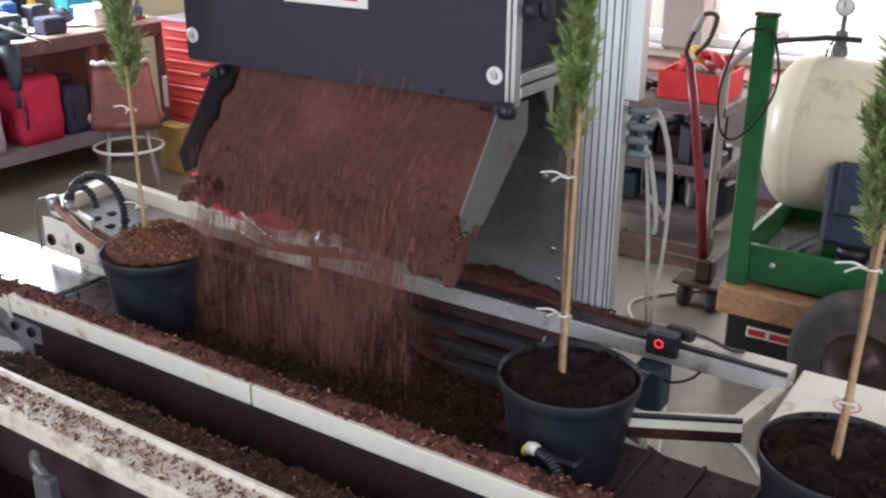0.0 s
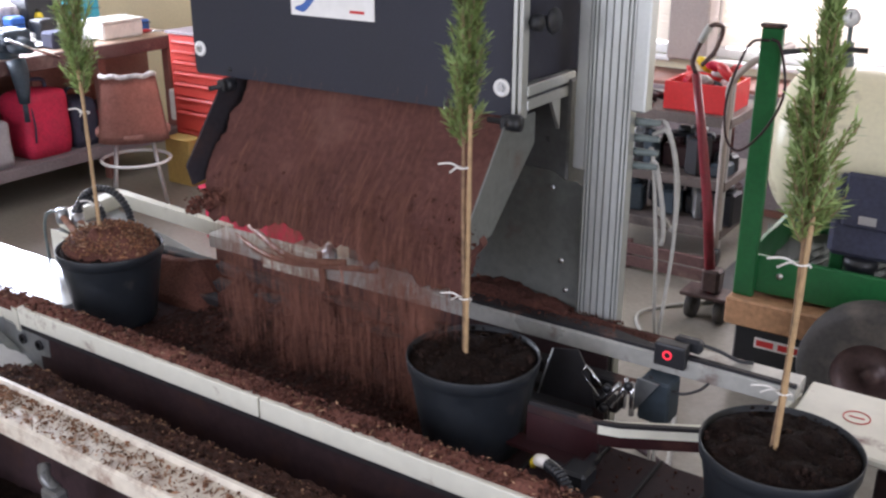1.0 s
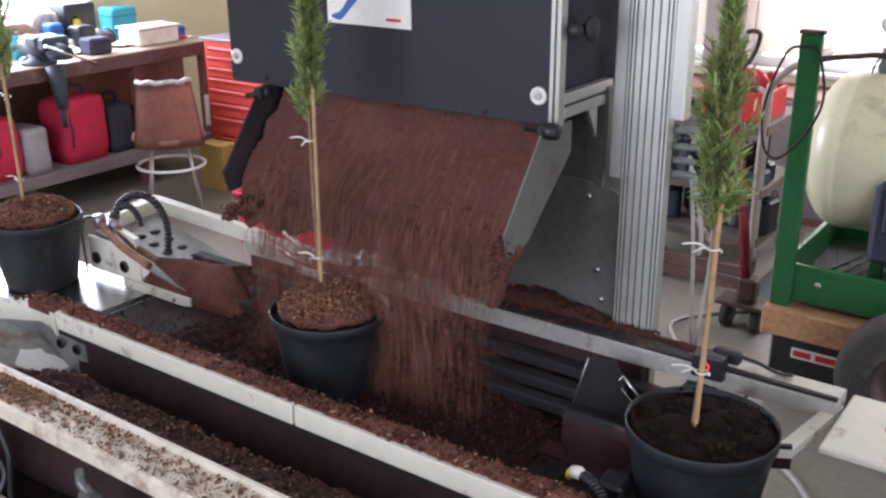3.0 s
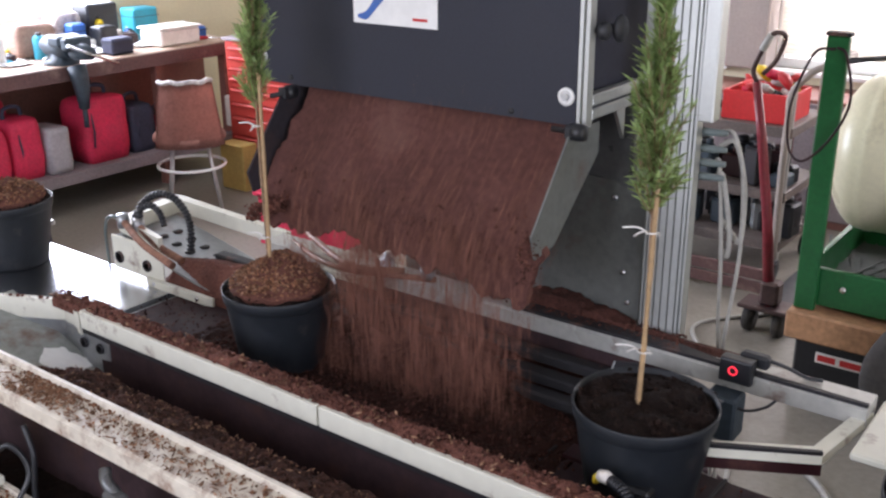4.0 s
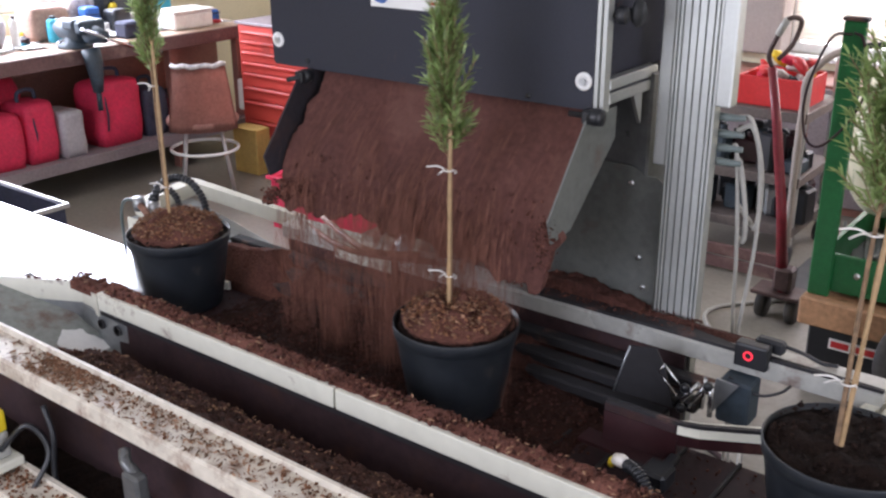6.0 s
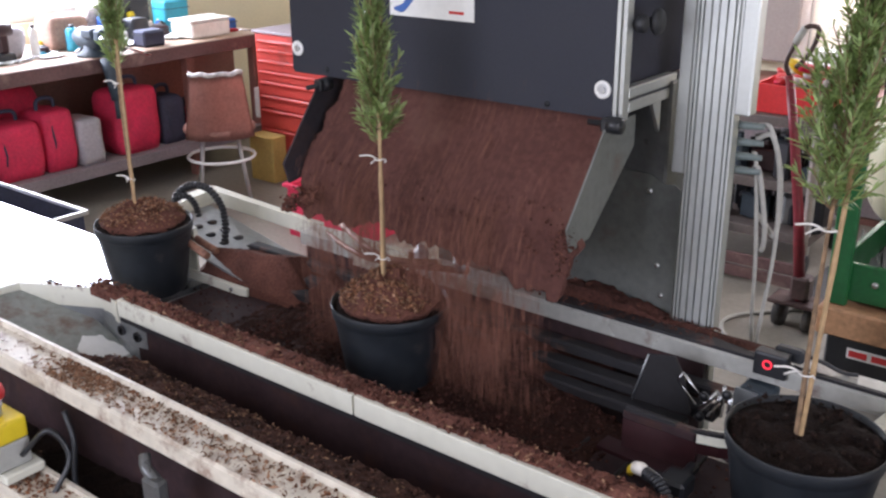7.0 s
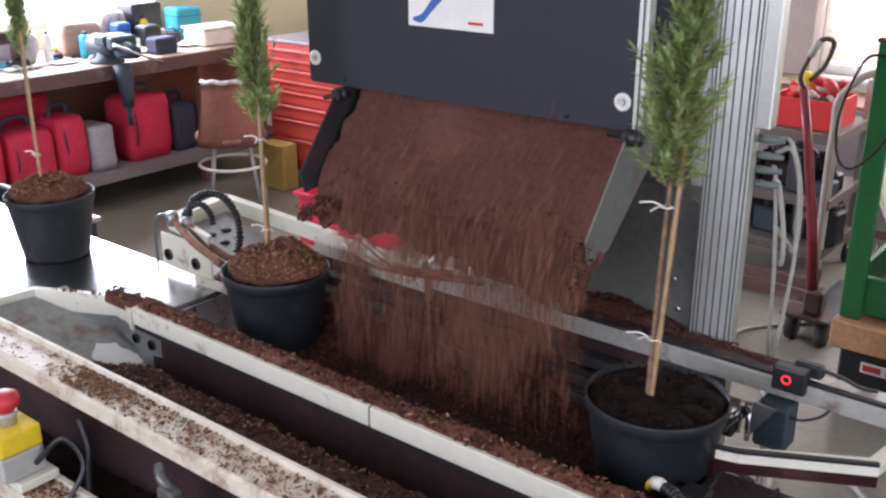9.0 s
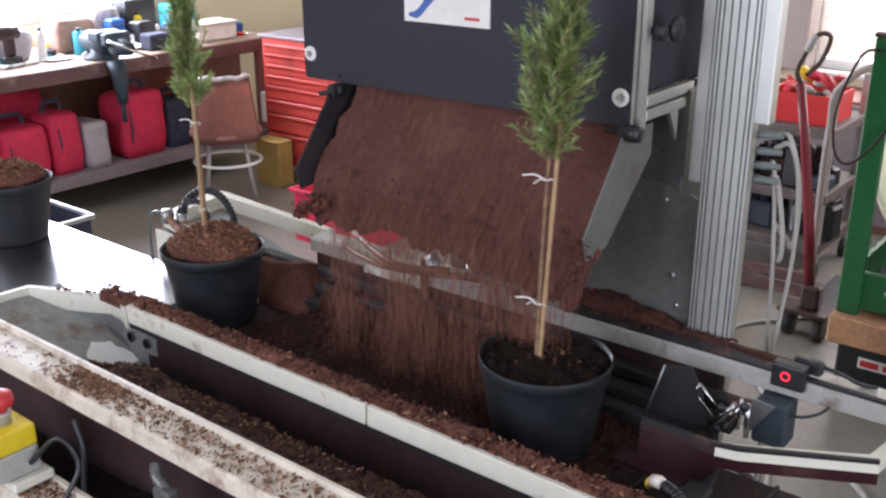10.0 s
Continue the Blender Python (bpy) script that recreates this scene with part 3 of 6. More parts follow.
    box(bm, -0.66, -0.609, 0.48, 0.53, 1.60, 1.75, 0.006)
    part("side_latch", bm, M_BLACK, m)

    def profile(name, x0, x1, y0, y1, z0, z1, slots, label="", width=0.0045):
        """An extruded profile with upright grooves in its front face."""
        out = [(x0, y1), (x0, y0)]
        for s in slots:
            out += [(s - width / 2, y0), (s - width / 2, y0 + 0.009), (s + width / 2, y0 + 0.009), (s + width / 2, y0)]
        out += [(x1, y0), (x1, y1)]
        bm = bmesh.new()
        prism(bm, out, z0, z1)
        return part(name, bm, M_ALU, m, label)

    profile("corner_profile", 0.302, 0.324, 0.462, 0.486, 1.386, 2.2, (0.313,), "slotted aluminium profile", 0.006)
    profile("post", 0.384, 0.481, 0.642, 0.672, 0.0, 2.4, (0.390, 0.399, 0.415, 0.431, 0.448, 0.465, 0.4745), "tall slotted aluminium post", 0.0038)
    bm = bmesh.new()
    box(bm, 0.4835, 0.516, 0.632, 0.670, 1.39, 2.4, 0.003)
    part("post_cover", bm, M_ALU, m)
    bm = bmesh.new()
    box(bm, 0.352, 0.3815, 0.645, 0.70, 1.245, 2.4, 0.003)
    part("short_profile", bm, M_ALU, m)
    for z0, z1 in ((1.398, 1.420), (1.4265, 1.449)):
        bm = bmesh.new()
        box(bm, 0.302, 0.3240, 0.488, 0.70, z0, z1, 0.002)
        part("arm_flange", bm, M_ALU, m)
    # dark web between the flanges, coloured as the slot's shadow
    bm = bmesh.new()
    box(bm, 0.305, 0.320, 0.488, 0.70, 1.4195, 1.427)
    part("arm_web", bm, M_SLOTSHADE, m)
    bm = bmesh.new()
    prism(bm, [(0.60, 1.397), (0.64, 1.397), (0.64, 1.33)], 0.312, 0.320, "x")
    part("gusset", bm, M_ALU, m)
    for x, y, z, tall in ((0.330, 0.49, 1.575, 1), (0.312, 0.43, 1.385, 0), (-0.475, 0.425, 1.372, 0)):
        bm = bmesh.new()
        if tall:
            lathe(bm, [(0.007, -0.03), (0.007, 0.0), (0.014, 0.002), (0.017, 0.008), (0.017, 0.018), (0.012, 0.022), (0.0001, 0.023)], 16, (x, y, z), "x")
            lathe(bm, [(0.008, 0.02), (0.008, 0.045), (0.024, 0.047), (0.027, 0.052), (0.024, 0.058), (0.0001, 0.059)], 20, (x - 0.03, y + 0.045, z), "x")
        else:
            lathe(bm, [(0.006, -0.045), (0.006, 0.0), (0.016, 0.002), (0.018, 0.012), (0.016, 0.03), (0.0001, 0.031)], 16, (x, y, z), "x" if x > 0 else "y")
            box(bm, x - 0.012, x + 0.012, y - 0.014, y + 0.014, z - 0.014, z + 0.014, 0.004)
        part("clamp_knob", bm, M_BLACK, m, "black clamp knob")
    # chute cheeks
    for x0, x1, mat, lab in ((0.310, 0.314, M_BACKSHEET, "bare sheet cheek of the chute"), (-0.476, -0.470, M_CHEEK, "black sheet cheek of the chute")):
        bm = bmesh.new()
        prism(bm, [(0.422, 1.386), (0.285, 1.205), (0.300, 1.155), (0.372, 1.165), (0.54, 1.32), (0.54, 1.386)], x0, x1, "x")
        part("chute_cheek", bm, mat, m, lab)
    bm = bmesh.new()
    prism(bm, [(0.545, 1.44), (0.415, 1.205), (0.419, 1.203), (0.55, 1.44)], -0.468, 0.308, "x")
    part("chute_plate", bm, M_DUSTY, m)
    bm = bmesh.new()
    prism(bm, [(-0.30, 0.87), (0.372, 0.87), (0.372, 1.203), (0.358, 1.212), (0.330, 1.210), (0.300, 1.228), (-0.30, 1.235)], 0.660, 0.664, "y")
    sheet = part("back_sheet", bm, M_BACKSHEET, m, "dusty grey sheet behind the chute")
    for x, z in ((0.33, 1.02), (0.30, 1.19), (0.345, 0.95)):
        bm = bmesh.new()
        lathe(bm, [(0.006, 0.0), (0.006, -0.004), (0.0001, -0.004)], 10, (x, 0.659, z), "y")
        part("rivet", bm, M_STEEL, sheet)
    bm = bmesh.new()
    box(bm, -0.29, 0.330, 0.668, 0.80, 0.42, 1.435, 0.005)
    part("elevator_housing", bm, M_DUSTY, m)
    # pot holder arms behind the curtain
    for pts, r in (([(-0.62, 0.62, 0.93), (-0.33, 0.47, 0.945), (-0.20, 0.53, 0.94)], 0.009), ([(-0.66, 0.60, 0.90), (-0.40, 0.50, 0.915), (-0.12, 0.55, 0.93)], 0.008), ([(-0.30, 0.545, 0.945), (-0.29, 0.545, 0.80)], 0.009)):
        bm = bmesh.new()
        tube(bm, curve(pts, 5), r, 8)
        part("holder_arm", bm, M_COPPER, m, "soil covered metal arm")
    for x, y in ((-0.247, 0.522), (-0.14, 0.548)):
        bm = bmesh.new()
        lathe(bm, [(0.016, -0.02), (0.019, -0.012), (0.019, 0.016), (0.010, 0.018), (0.010, 0.032), (0.0001, 0.033)], 12, (x, y, 0.95))
        part("arm_joint", bm, M_GALV, m)
    bm = bmesh.new()
    box(bm, -0.52, -0.30, 0.555, 0.620, 0.85, 0.905, 0.004)
    box(bm, -0.50, -0.32, 0.55, 0.556, 0.862, 0.872)
    part("slotted_block", bm, M_PAINT, m)
    # guide plate and brackets below the far rail
    bm = bmesh.new()
    prism(bm, [(0.395, 0.797), (0.530, 0.800), (0.508, 0.880), (0.484, 0.922), (0.426, 0.911)], 0.447, 0.452, "y")
    guide = part("guide_plate", bm, M_RUBBER, m, "dark scratched guide plate")
    bm = bmesh.new()
    tube(bm, [(0.395, 0.446, 0.797), (0.410, 0.446, 0.853), (0.426, 0.446, 0.911)], 0.0022, 6)
    part("edge", bm, M_GALV, guide, "thin bright edge")
    for pts, r in (([(0.504, 0.449, 0.892), (0.548, 0.449, 0.849), (0.536, 0.449, 0.829), (0.494, 0.449, 0.873), (0.504, 0.449, 0.892)], 0.0028), ([(0.531, 0.455, 0.799), (0.553, 0.457, 0.832), (0.576, 0.46, 0.866)], 0.0062),
                   ([(0.556, 0.47, 0.800), (0.572, 0.475, 0.835), (0.585, 0.48, 0.862)], 0.0045), ([(0.575, 0.49, 0.795), (0.577, 0.49, 0.84), (0.578, 0.49, 0.866)], 0.0045), ([(0.601, 0.47, 0.795), (0.600, 0.47, 0.83), (0.599, 0.47, 0.870)], 0.0058)):
        bm = bmesh.new()
        tube(bm, pts, r, 8)
        part("linkage", bm, M_STEEL, m)
    for x, z in ((0.553, 0.853), (0.548, 0.805), (0.600, 0.872)):
        bm = bmesh.new()
        lathe(bm, [(0.010, 0.0), (0.010, -0.008), (0.006, -0.011), (0.0001, -0.011)], 12, (x, 0.452, z), "y")
        part("pivot", bm, M_BLACK, m)
    bm = bmesh.new()
    box(bm, 0.596, 0.664, 0.512, 0.575, 0.765, 0.862, 0.005)
    part("gear_box", bm, M_VISE, m, "dark blue grey drive housing")
    # pale plate that paints the lit slanted face of the drive housing
    bm = bmesh.new()
    prism(bm, [(0.580, 0.800), (0.596, 0.790), (0.642, 0.862), (0.596, 0.866)], 0.502, 0.508, "y")
    part("lit_face_plate", bm, M_GALV, m)
    bm = bmesh.new()
    tube(bm, curve([(0.612, 0.525, 0.866), (0.64, 0.53, 0.848), (0.68, 0.53, 0.842), (0.715, 0.54, 0.856), (0.73, 0.555, 0.870)], 5), 0.0032, 7)
    part("cable", bm, M_BLACK, m)
    for x, y in ((-0.95, -0.18), (1.1, -0.18), (-0.95, 0.56), (1.1, 0.56)):
        bm = bmesh.new()
        box(bm, x - 0.03, x + 0.03, y - 0.03, y + 0.03, 0.0, 0.68 if y < 0 else 0.80, 0.004)
        part("leg", bm, M_BELT, m)
    bm = bmesh.new()
    tube(bm, curve([(-0.255, -0.322, 0.79), (-0.235, -0.335, 0.775), (-0.21, -0.33, 0.75), (-0.195, -0.33, 0.70)], 4), 0.012, 10, radii=None)
    box(bm, -0.235, -0.185, -0.352, -0.322, 0.69, 0.765, 0.006)
    part("lever_clamp", bm, M_DUSTY, m, "soiled metal lever clamp")
    return m


machine()


def conveyor():
    c = thing("pot_conveyor", "dirty black belt conveyor carrying plant pots", "conveyor")
    bm = bmesh.new()
    box(bm, -0.93, 1.75, 0.055, 0.42, 0.70, 0.742, 0.006)
    part("belt", bm, M_BELT, c, "black rubber belt covered with soil")
    for x in (-0.93, 1.75):
        bm = bmesh.new()
        tube(bm, [(x, 0.06, 0.715), (x, 0.24, 0.715), (x, 0.415, 0.715)], 0.024, 16)
        part("roller", bm, M_GALV, c)
    for x in (-0.6, 0.2, 1.4):
        for y in (0.09, 0.38):
            bm = bmesh.new()
            box(bm, x - 0.02, x + 0.02, y - 0.02, y + 0.02, 0.0, 0.70, 0.003)
            part("leg", bm, M_GALV, c)
    x = 0.36
    while x < 1.6:
        bm = bmesh.new()
        box(bm, x, x + 0.008, 0.06, 0.415, 0.7425, 0.750, 0.002)
        part("cleat", bm, M_RUBBER, c)
        x += 0.11


conveyor()


def outfeed():
    t = thing("outfeed_table", "smooth stainless steel outfeed table bright with daylight", "table")
    bm = bmesh.new()
    prism(bm, [(-3.4, -0.17), (-1.17, -0.17), (-1.16, -0.05), (-0.96, 0.06), (-0.955, 0.432), (-3.4, 0.432)], 0.728, 0.744)
    part("tabletop", bm, M_TABLE, t)
    bm = bmesh.new()
    box(bm, -3.4, -0.98, 0.412, 0.43, 0.66, 0.727, 0.003)
    part("apron", bm, M_STEEL, t)
    for x in (-3.3, -1.3):
        for y in (-0.12, 0.38):
            bm = bmesh.new()
            box(bm, x - 0.02, x + 0.02, y - 0.02, y + 0.02, 0.0, 0.727, 0.003)
            part("leg", bm, M_STEEL, t)


outfeed()


# ---------------------------------------------------------------- soil lying on the machine
def soil():
    rng = np.random.default_rng(5)
    heap("soil_ridge", M_SOIL, -0.93, 1.25, 0.010, 0.058, lambda x, y: 0.867 + 0.009 * (1 - ((y - 0.034) / 0.026) ** 2) + 0.006 * noise.noise((x * 9, 0.3, 0.7)) - 0.012 * max(0.0, 1 - (x + 0.93) / 0.16), 420, 12,
         "coarse red brown peat lying along the rail", 0.0080)

    def scatter(n, x0, x1, y0, y1, z, s0, s1):
        x, y = rng.uniform(x0, x1, n), rng.uniform(y0, y1, n)
        return np.stack([x, y, [z(a, b) for a, b in zip(x, y)]], 1), rng.uniform(s0, s1, n)

    p, s = scatter(1700, -0.93, 1.2, 0.006, 0.058, lambda x, y: 0.870 + 0.008 * (1 - ((y - 0.034) / 0.03) ** 2), 0.001, 0.0065)
    crumbs("soil_crumbs", p, s, M_SOIL, 11, label="loose peat crumbs along the pot rail")
    p, s = scatter(240, -0.93, 1.2, 0.004, 0.058, lambda x, y: 0.878, 0.0012, 0.0035)
    crumbs("soil_fibres", p, s, M_FIBRE, 12, label="pale bark fibres along the pot rail", stretch=0.7, long=3.0)

    def slope(x, y):
        brink = -0.080 + 0.014 * noise.noise((x * 7, 0.5, 2.0)) + 0.020 * max(0.0, 1 - (x + 0.665) / 0.12)
        if y < brink:
            return 0.842 - (y + 0.226) * 0.42
        return 0.842 - (brink + 0.226) * 0.42 - (y - brink) * 2.6
    heap("trough_soil", M_TROUGH, -0.665, 1.28, -0.2265, 0.004, slope, 300, 30, "loose peat sloping inside the trough", 0.012, 3.0)
    p, s = scatter(2700, -0.66, 1.2, -0.224, -0.07, lambda x, y: slope(x, y) + 0.004, 0.0015, 0.0055)
    crumbs("soil_crumbs", p, s, M_TROUGH, 13, label="peat crumbs inside the trough")
    p, s = scatter(480, -0.66, 1.2, -0.224, -0.07, lambda x, y: slope(x, y) + 0.008, 0.0009, 0.0026)
    crumbs("soil_fibres", p, s, M_FIBRE, 14, label="pale bark fibres inside the trough", stretch=0.7, long=3.0)
    # crumbs strewn on the front beam, thickest over its far part
    def smear(x, y):
        k = noise.noise((x * 14, y * 30, 0.4)) + 0.5 * noise.noise((x * 45, y * 60, 2.4)) + 0.55 * math.exp(-((x + 0.52) / 0.12) ** 2) + 0.5 * noise.noise((x * 90, y * 110, 7.4)) - 0.42 - (y + 0.25) * -6
        return 0.8475 + 0.008 * max(0.0, min(1.0, k))
    heap("beam_soil", M_FRESH, -0.66, 1.2, -0.308, -0.241, smear, 700, 34, "peat smeared in patches on the cream beam", 0.0006, 1.0, 0.845)
    x = np.concatenate([rng.normal(-0.53, 0.06, 800), rng.normal(-0.30, 0.10, 330), rng.normal(0.15, 0.16, 260), rng.uniform(-0.62, 1.1, 560), rng.uniform(-1.0, -0.6, 60)])
    y = np.where(rng.random(len(x)) < 0.6, rng.uniform(-0.27, -0.240, len(x)), rng.uniform(-0.312, -0.240, len(x)))
    crumbs("soil_crumbs", np.stack([x, y, np.full(len(x), 0.8515)], 1), rng.gamma(1.5, 0.0010, len(x)).clip(0.0005, 0.0062), M_FRESH, 15, label="peat crumbs strewn on the cream beam")
    x = np.concatenate([rng.normal(-0.52, 0.08, 420), rng.normal(-0.1, 0.2, 260), rng.uniform(-0.9, 1.0, 300)])
    crumbs("soil_fibres", np.stack([x, rng.uniform(-0.31, -0.24, 980), np.full(980, 0.8524)], 1), rng.uniform(0.0007, 0.0024, 980), M_FIBRE, 16, label="pale bark fibres on the cream beam", long=4.6)
    x = np.concatenate([rng.normal(-0.84, 0.05, 150), rng.uniform(-1.1, -0.8, 60)])
    crumbs("soil_crumbs", np.stack([x, np.where(x > -0.92, rng.uniform(0.004, 0.044, 210), 0.032 + (x + 0.92) * 0.486), np.full(210, 0.857)], 1), rng.gamma(1.6, 0.0016, 210).clip(0.0008, 0.007), M_SOIL, 24,
           label="peat crumbs on the bent lip")
    x = rng.uniform(-0.66, 0.9, 1500)
    crumbs("soil_crumbs", np.stack([x, rng.uniform(-0.44, -0.36, 1500), np.full(1500, 0.6425)], 1), rng.uniform(0.0015, 0.006, 1500), M_FRESH, 17, label="peat crumbs on the lower beam")
    heap("lower_soil", M_DARKSOIL, -1.0, 1.15, -0.350, -0.12, lambda x, y: 0.60 + 0.02 * noise.noise((x * 6, y * 6, 2)), 160, 20, "peat fallen on the lower tray", 0.010, 7.0)
    # the belt under the curtain
    def bed(x, y):
        fall = max(0.0, min(1.0, (0.42 - x) / 0.30)) * max(0.0, min(1.0, (x + 0.66) / 0.20))
        return 0.744 + fall * (0.016 + 0.030 * max(0, (y - 0.24) / 0.2) + 0.016 * noise.noise((x * 7, y * 9, 5)))
    heap("belt_soil", M_DARKPEAT, -0.68, 0.42, 0.06, 0.424, bed, 220, 60, "peat spread over the conveyor belt", 0.009, 2.0)
    p, s = scatter(2200, -0.60, 0.40, 0.065, 0.42, lambda x, y: bed(x, y) + 0.004, 0.002, 0.0065)
    p2, s2 = scatter(500, -0.94, -0.56, 0.065, 0.42, lambda x, y: 0.7455, 0.001, 0.004)
    p, s = np.concatenate([p, p2]), np.concatenate([s, s2])
    crumbs("soil_crumbs", p, s, M_DARKPEAT, 18, label="peat crumbs on the conveyor belt")
    heap("guide_soil", M_DARKPEAT, -0.56, 0.30, 0.424, 0.553, lambda x, y: 0.80 + 0.26 * (y - 0.424) + 0.02 * noise.noise((x * 6, y * 6, 9)) - 0.10 * max(0, x), 180, 22,
         "peat piled against the far rail", 0.010, 4.0, 0.745)
    heap("corner_soil", M_DARKPEAT, 0.02, 0.37, 0.602, 0.657, lambda x, y: 0.909 + 0.036 * max(0, 1 - abs(x - 0.19) / 0.21), 70, 12, "dark spilled peat on the rail by the post", 0.008, 6.0)
    heap("rail_soil", M_DARKPEAT, 0.34, 0.62, 0.598, 0.640, lambda x, y: 0.906 + 0.016 * max(0, 1 - abs(x - 0.45) / 0.16) * max(0, 1 - abs(y - 0.62) / 0.022), 70, 10, "dark spilled peat on the rail before the post", 0.003, 8.0, 0.9075)
    p, s = scatter(500, 0.0, 0.5, 0.57, 0.65, lambda x, y: 0.914, 0.0015, 0.005)
    crumbs("soil_crumbs", p, s, M_SOIL, 19, label="peat crumbs on the far rail")
    p, s = scatter(700, 0.36, 1.3, 0.07, 0.40, lambda x, y: 0.7445, 0.001, 0.004)
    crumbs("soil_crumbs", p, s, M_SOIL, 20, label="sparse peat crumbs on the infeed belt")

    # the bed that slides down the chute
    bm = bmesh.new()
    nu, nv, rows = 150, 80, []
    for j in range(nv + 1):
        v = j / nv
        row = []
        for i in range(nu + 1):
            u = i / nu
            ragged = 1.30 + 0.10 * u ** 3 + 0.09 * noise.noise((u * 5, 3.3, 0)) + 0.07 * noise.noise((u * 19, 1.3, 0)) + 0.04 * noise.noise((u * 47, 2.3, 0))
            w = v * ragged
            left = -0.444 - 0.016 * min(1, max(0, w - 0.35) / 0.5) + 0.012 * noise.noise((w * 7, 8.1, 0)) + 0.006 * noise.noise((w * 25, 5.1, 0))
            right = 0.306 - 0.10 * max(0, w - 1.08) + 0.016 * math.exp(-((w - 1.06) / 0.05) ** 2) + 0.006 * noise.noise((w * 21, 6.1, 0)) * min(1, w)
            x = left + (right - left) * u
            y = 0.518 - 0.194 * min(w, 1.0) + 0.004 * w
            z = 1.425 - 0.235 * w - 0.10 * max(0, w - 0.85)
            k = 0.004 * noise.noise((x * 9, w * 3.5, 2.2)) + 0.0022 * noise.noise((x * 42, w * 14, 7.7)) + 0.0014 * noise.noise((x * 130, w * 42, 1.7))
            row.append(bm.verts.new((x, y - k, z + 0.4 * k)))
        rows.append(row)
    back = [[bm.verts.new((v.co.x, v.co.y + 0.018, v.co.z + 0.004)) for v in (r[0], r[-1])] for r in rows]
    for a, b in zip(rows, rows[1:]):
        for i in range(nu):
            bm.faces.new((a[i], b[i], b[i + 1], a[i + 1])).smooth = True
    bottom = [bm.verts.new((v.co.x, v.co.y + 0.018, v.co.z + 0.004)) for v in rows[-1][1:-1]]
    line = [back[-1][0], *bottom, back[-1][1]]
    for i in range(nu):
        bm.faces.new((rows[-1][i], line[i], line[i + 1], rows[-1][i + 1]))
    top = [back[0][0], back[0][1]]
    for r0, r1, k, c in [(rows[i], rows[i + 1], i, c) for i in range(nv) for c in (0, 1)]:
        e = (0, -1)[c]
        bm.faces.new((r0[e], r1[e], back[k + 1][c], back[k][c]))
    tagged(part("chute_soil", bm, M_SLIDE), "red brown peat sliding down the chute", "soil", kind="stuff")
    n = 350
    u, w = rng.random(n), rng.uniform(0.85, 1.15, n)
    x = -0.425 + 0.731 * u
    y = 0.516 - 0.194 * np.minimum(w, 1.0) - rng.uniform(0.0, 0.008, n)
    z = 1.425 - 0.235 * w - 0.10 * np.maximum(0, w - 0.85)
    crumbs("soil_crumbs", np.stack([x, y, z], 1), rng.uniform(0.001, 0.0035, n), M_SOIL, 21, label="peat crumbs tumbling down the chute", stretch=1.3)
    # clods that hang on the lower edge of the cheeks
    n = 460
    x = rng.normal(-0.440, 0.034, n).clip(-0.510, -0.39)
    crumbs("soil_clod", np.stack([x, rng.normal(0.315, 0.012, n), 1.118 + rng.normal(0, 0.013, n) + 0.45 * (x + 0.440)], 1), rng.gamma(1.6, 0.0021, n).clip(0.001, 0.010), M_SOIL, 22,
           label="peat clinging to the chute edge")
    n = 200
    q = rng.random(n)
    crumbs("soil_clod", np.stack([rng.normal(0.300, 0.012, n), 0.292 + rng.normal(0, 0.010, n), 1.10 + 0.11 * q], 1), rng.uniform(0.001, 0.004, n), M_SOIL, 23,
           label="peat clinging to the lower tip of the cheek")


soil()


# ---------------------------------------------------------------- the falling curtain
def curtain(count=24):
    """Loads of loose peat: a dense stream in the middle of each and a thin scatter to both sides."""
    sheets = []
    for k in range(count):
        rng = np.random.default_rng(100 + k)
        n = 7000
        lane = rng.uniform(-0.25, 0.22, 4)
        part_of = rng.random(n)
        x = np.where(part_of < 0.5, lane[rng.integers(0, 4, n)] + rng.normal(0, 0.026, n), np.where(part_of < 0.7, rng.normal(0.02, 0.13, n), np.where(part_of < 0.80, rng.normal(-0.335, 0.024, n), rng.uniform(-0.34, 0.28, n))))
        x = np.clip(x, -0.39, 0.29)
        y = rng.normal(0, 0.020, n).clip(-0.045, 0.045)
        z = rng.normal(0, 0.042, n).clip(-0.085, 0.085)
        s = rng.gamma(1.4, 0.00092, n).clip(0.0004, 0.0060)
        sheets.append(crumbs("falling_soil", np.stack([x, y, z], 1), s, M_AIRBORNE, 200 + k, stretch=1.15, label="red brown peat falling in a loose curtain"))
    return sheets


CURTAIN = curtain()


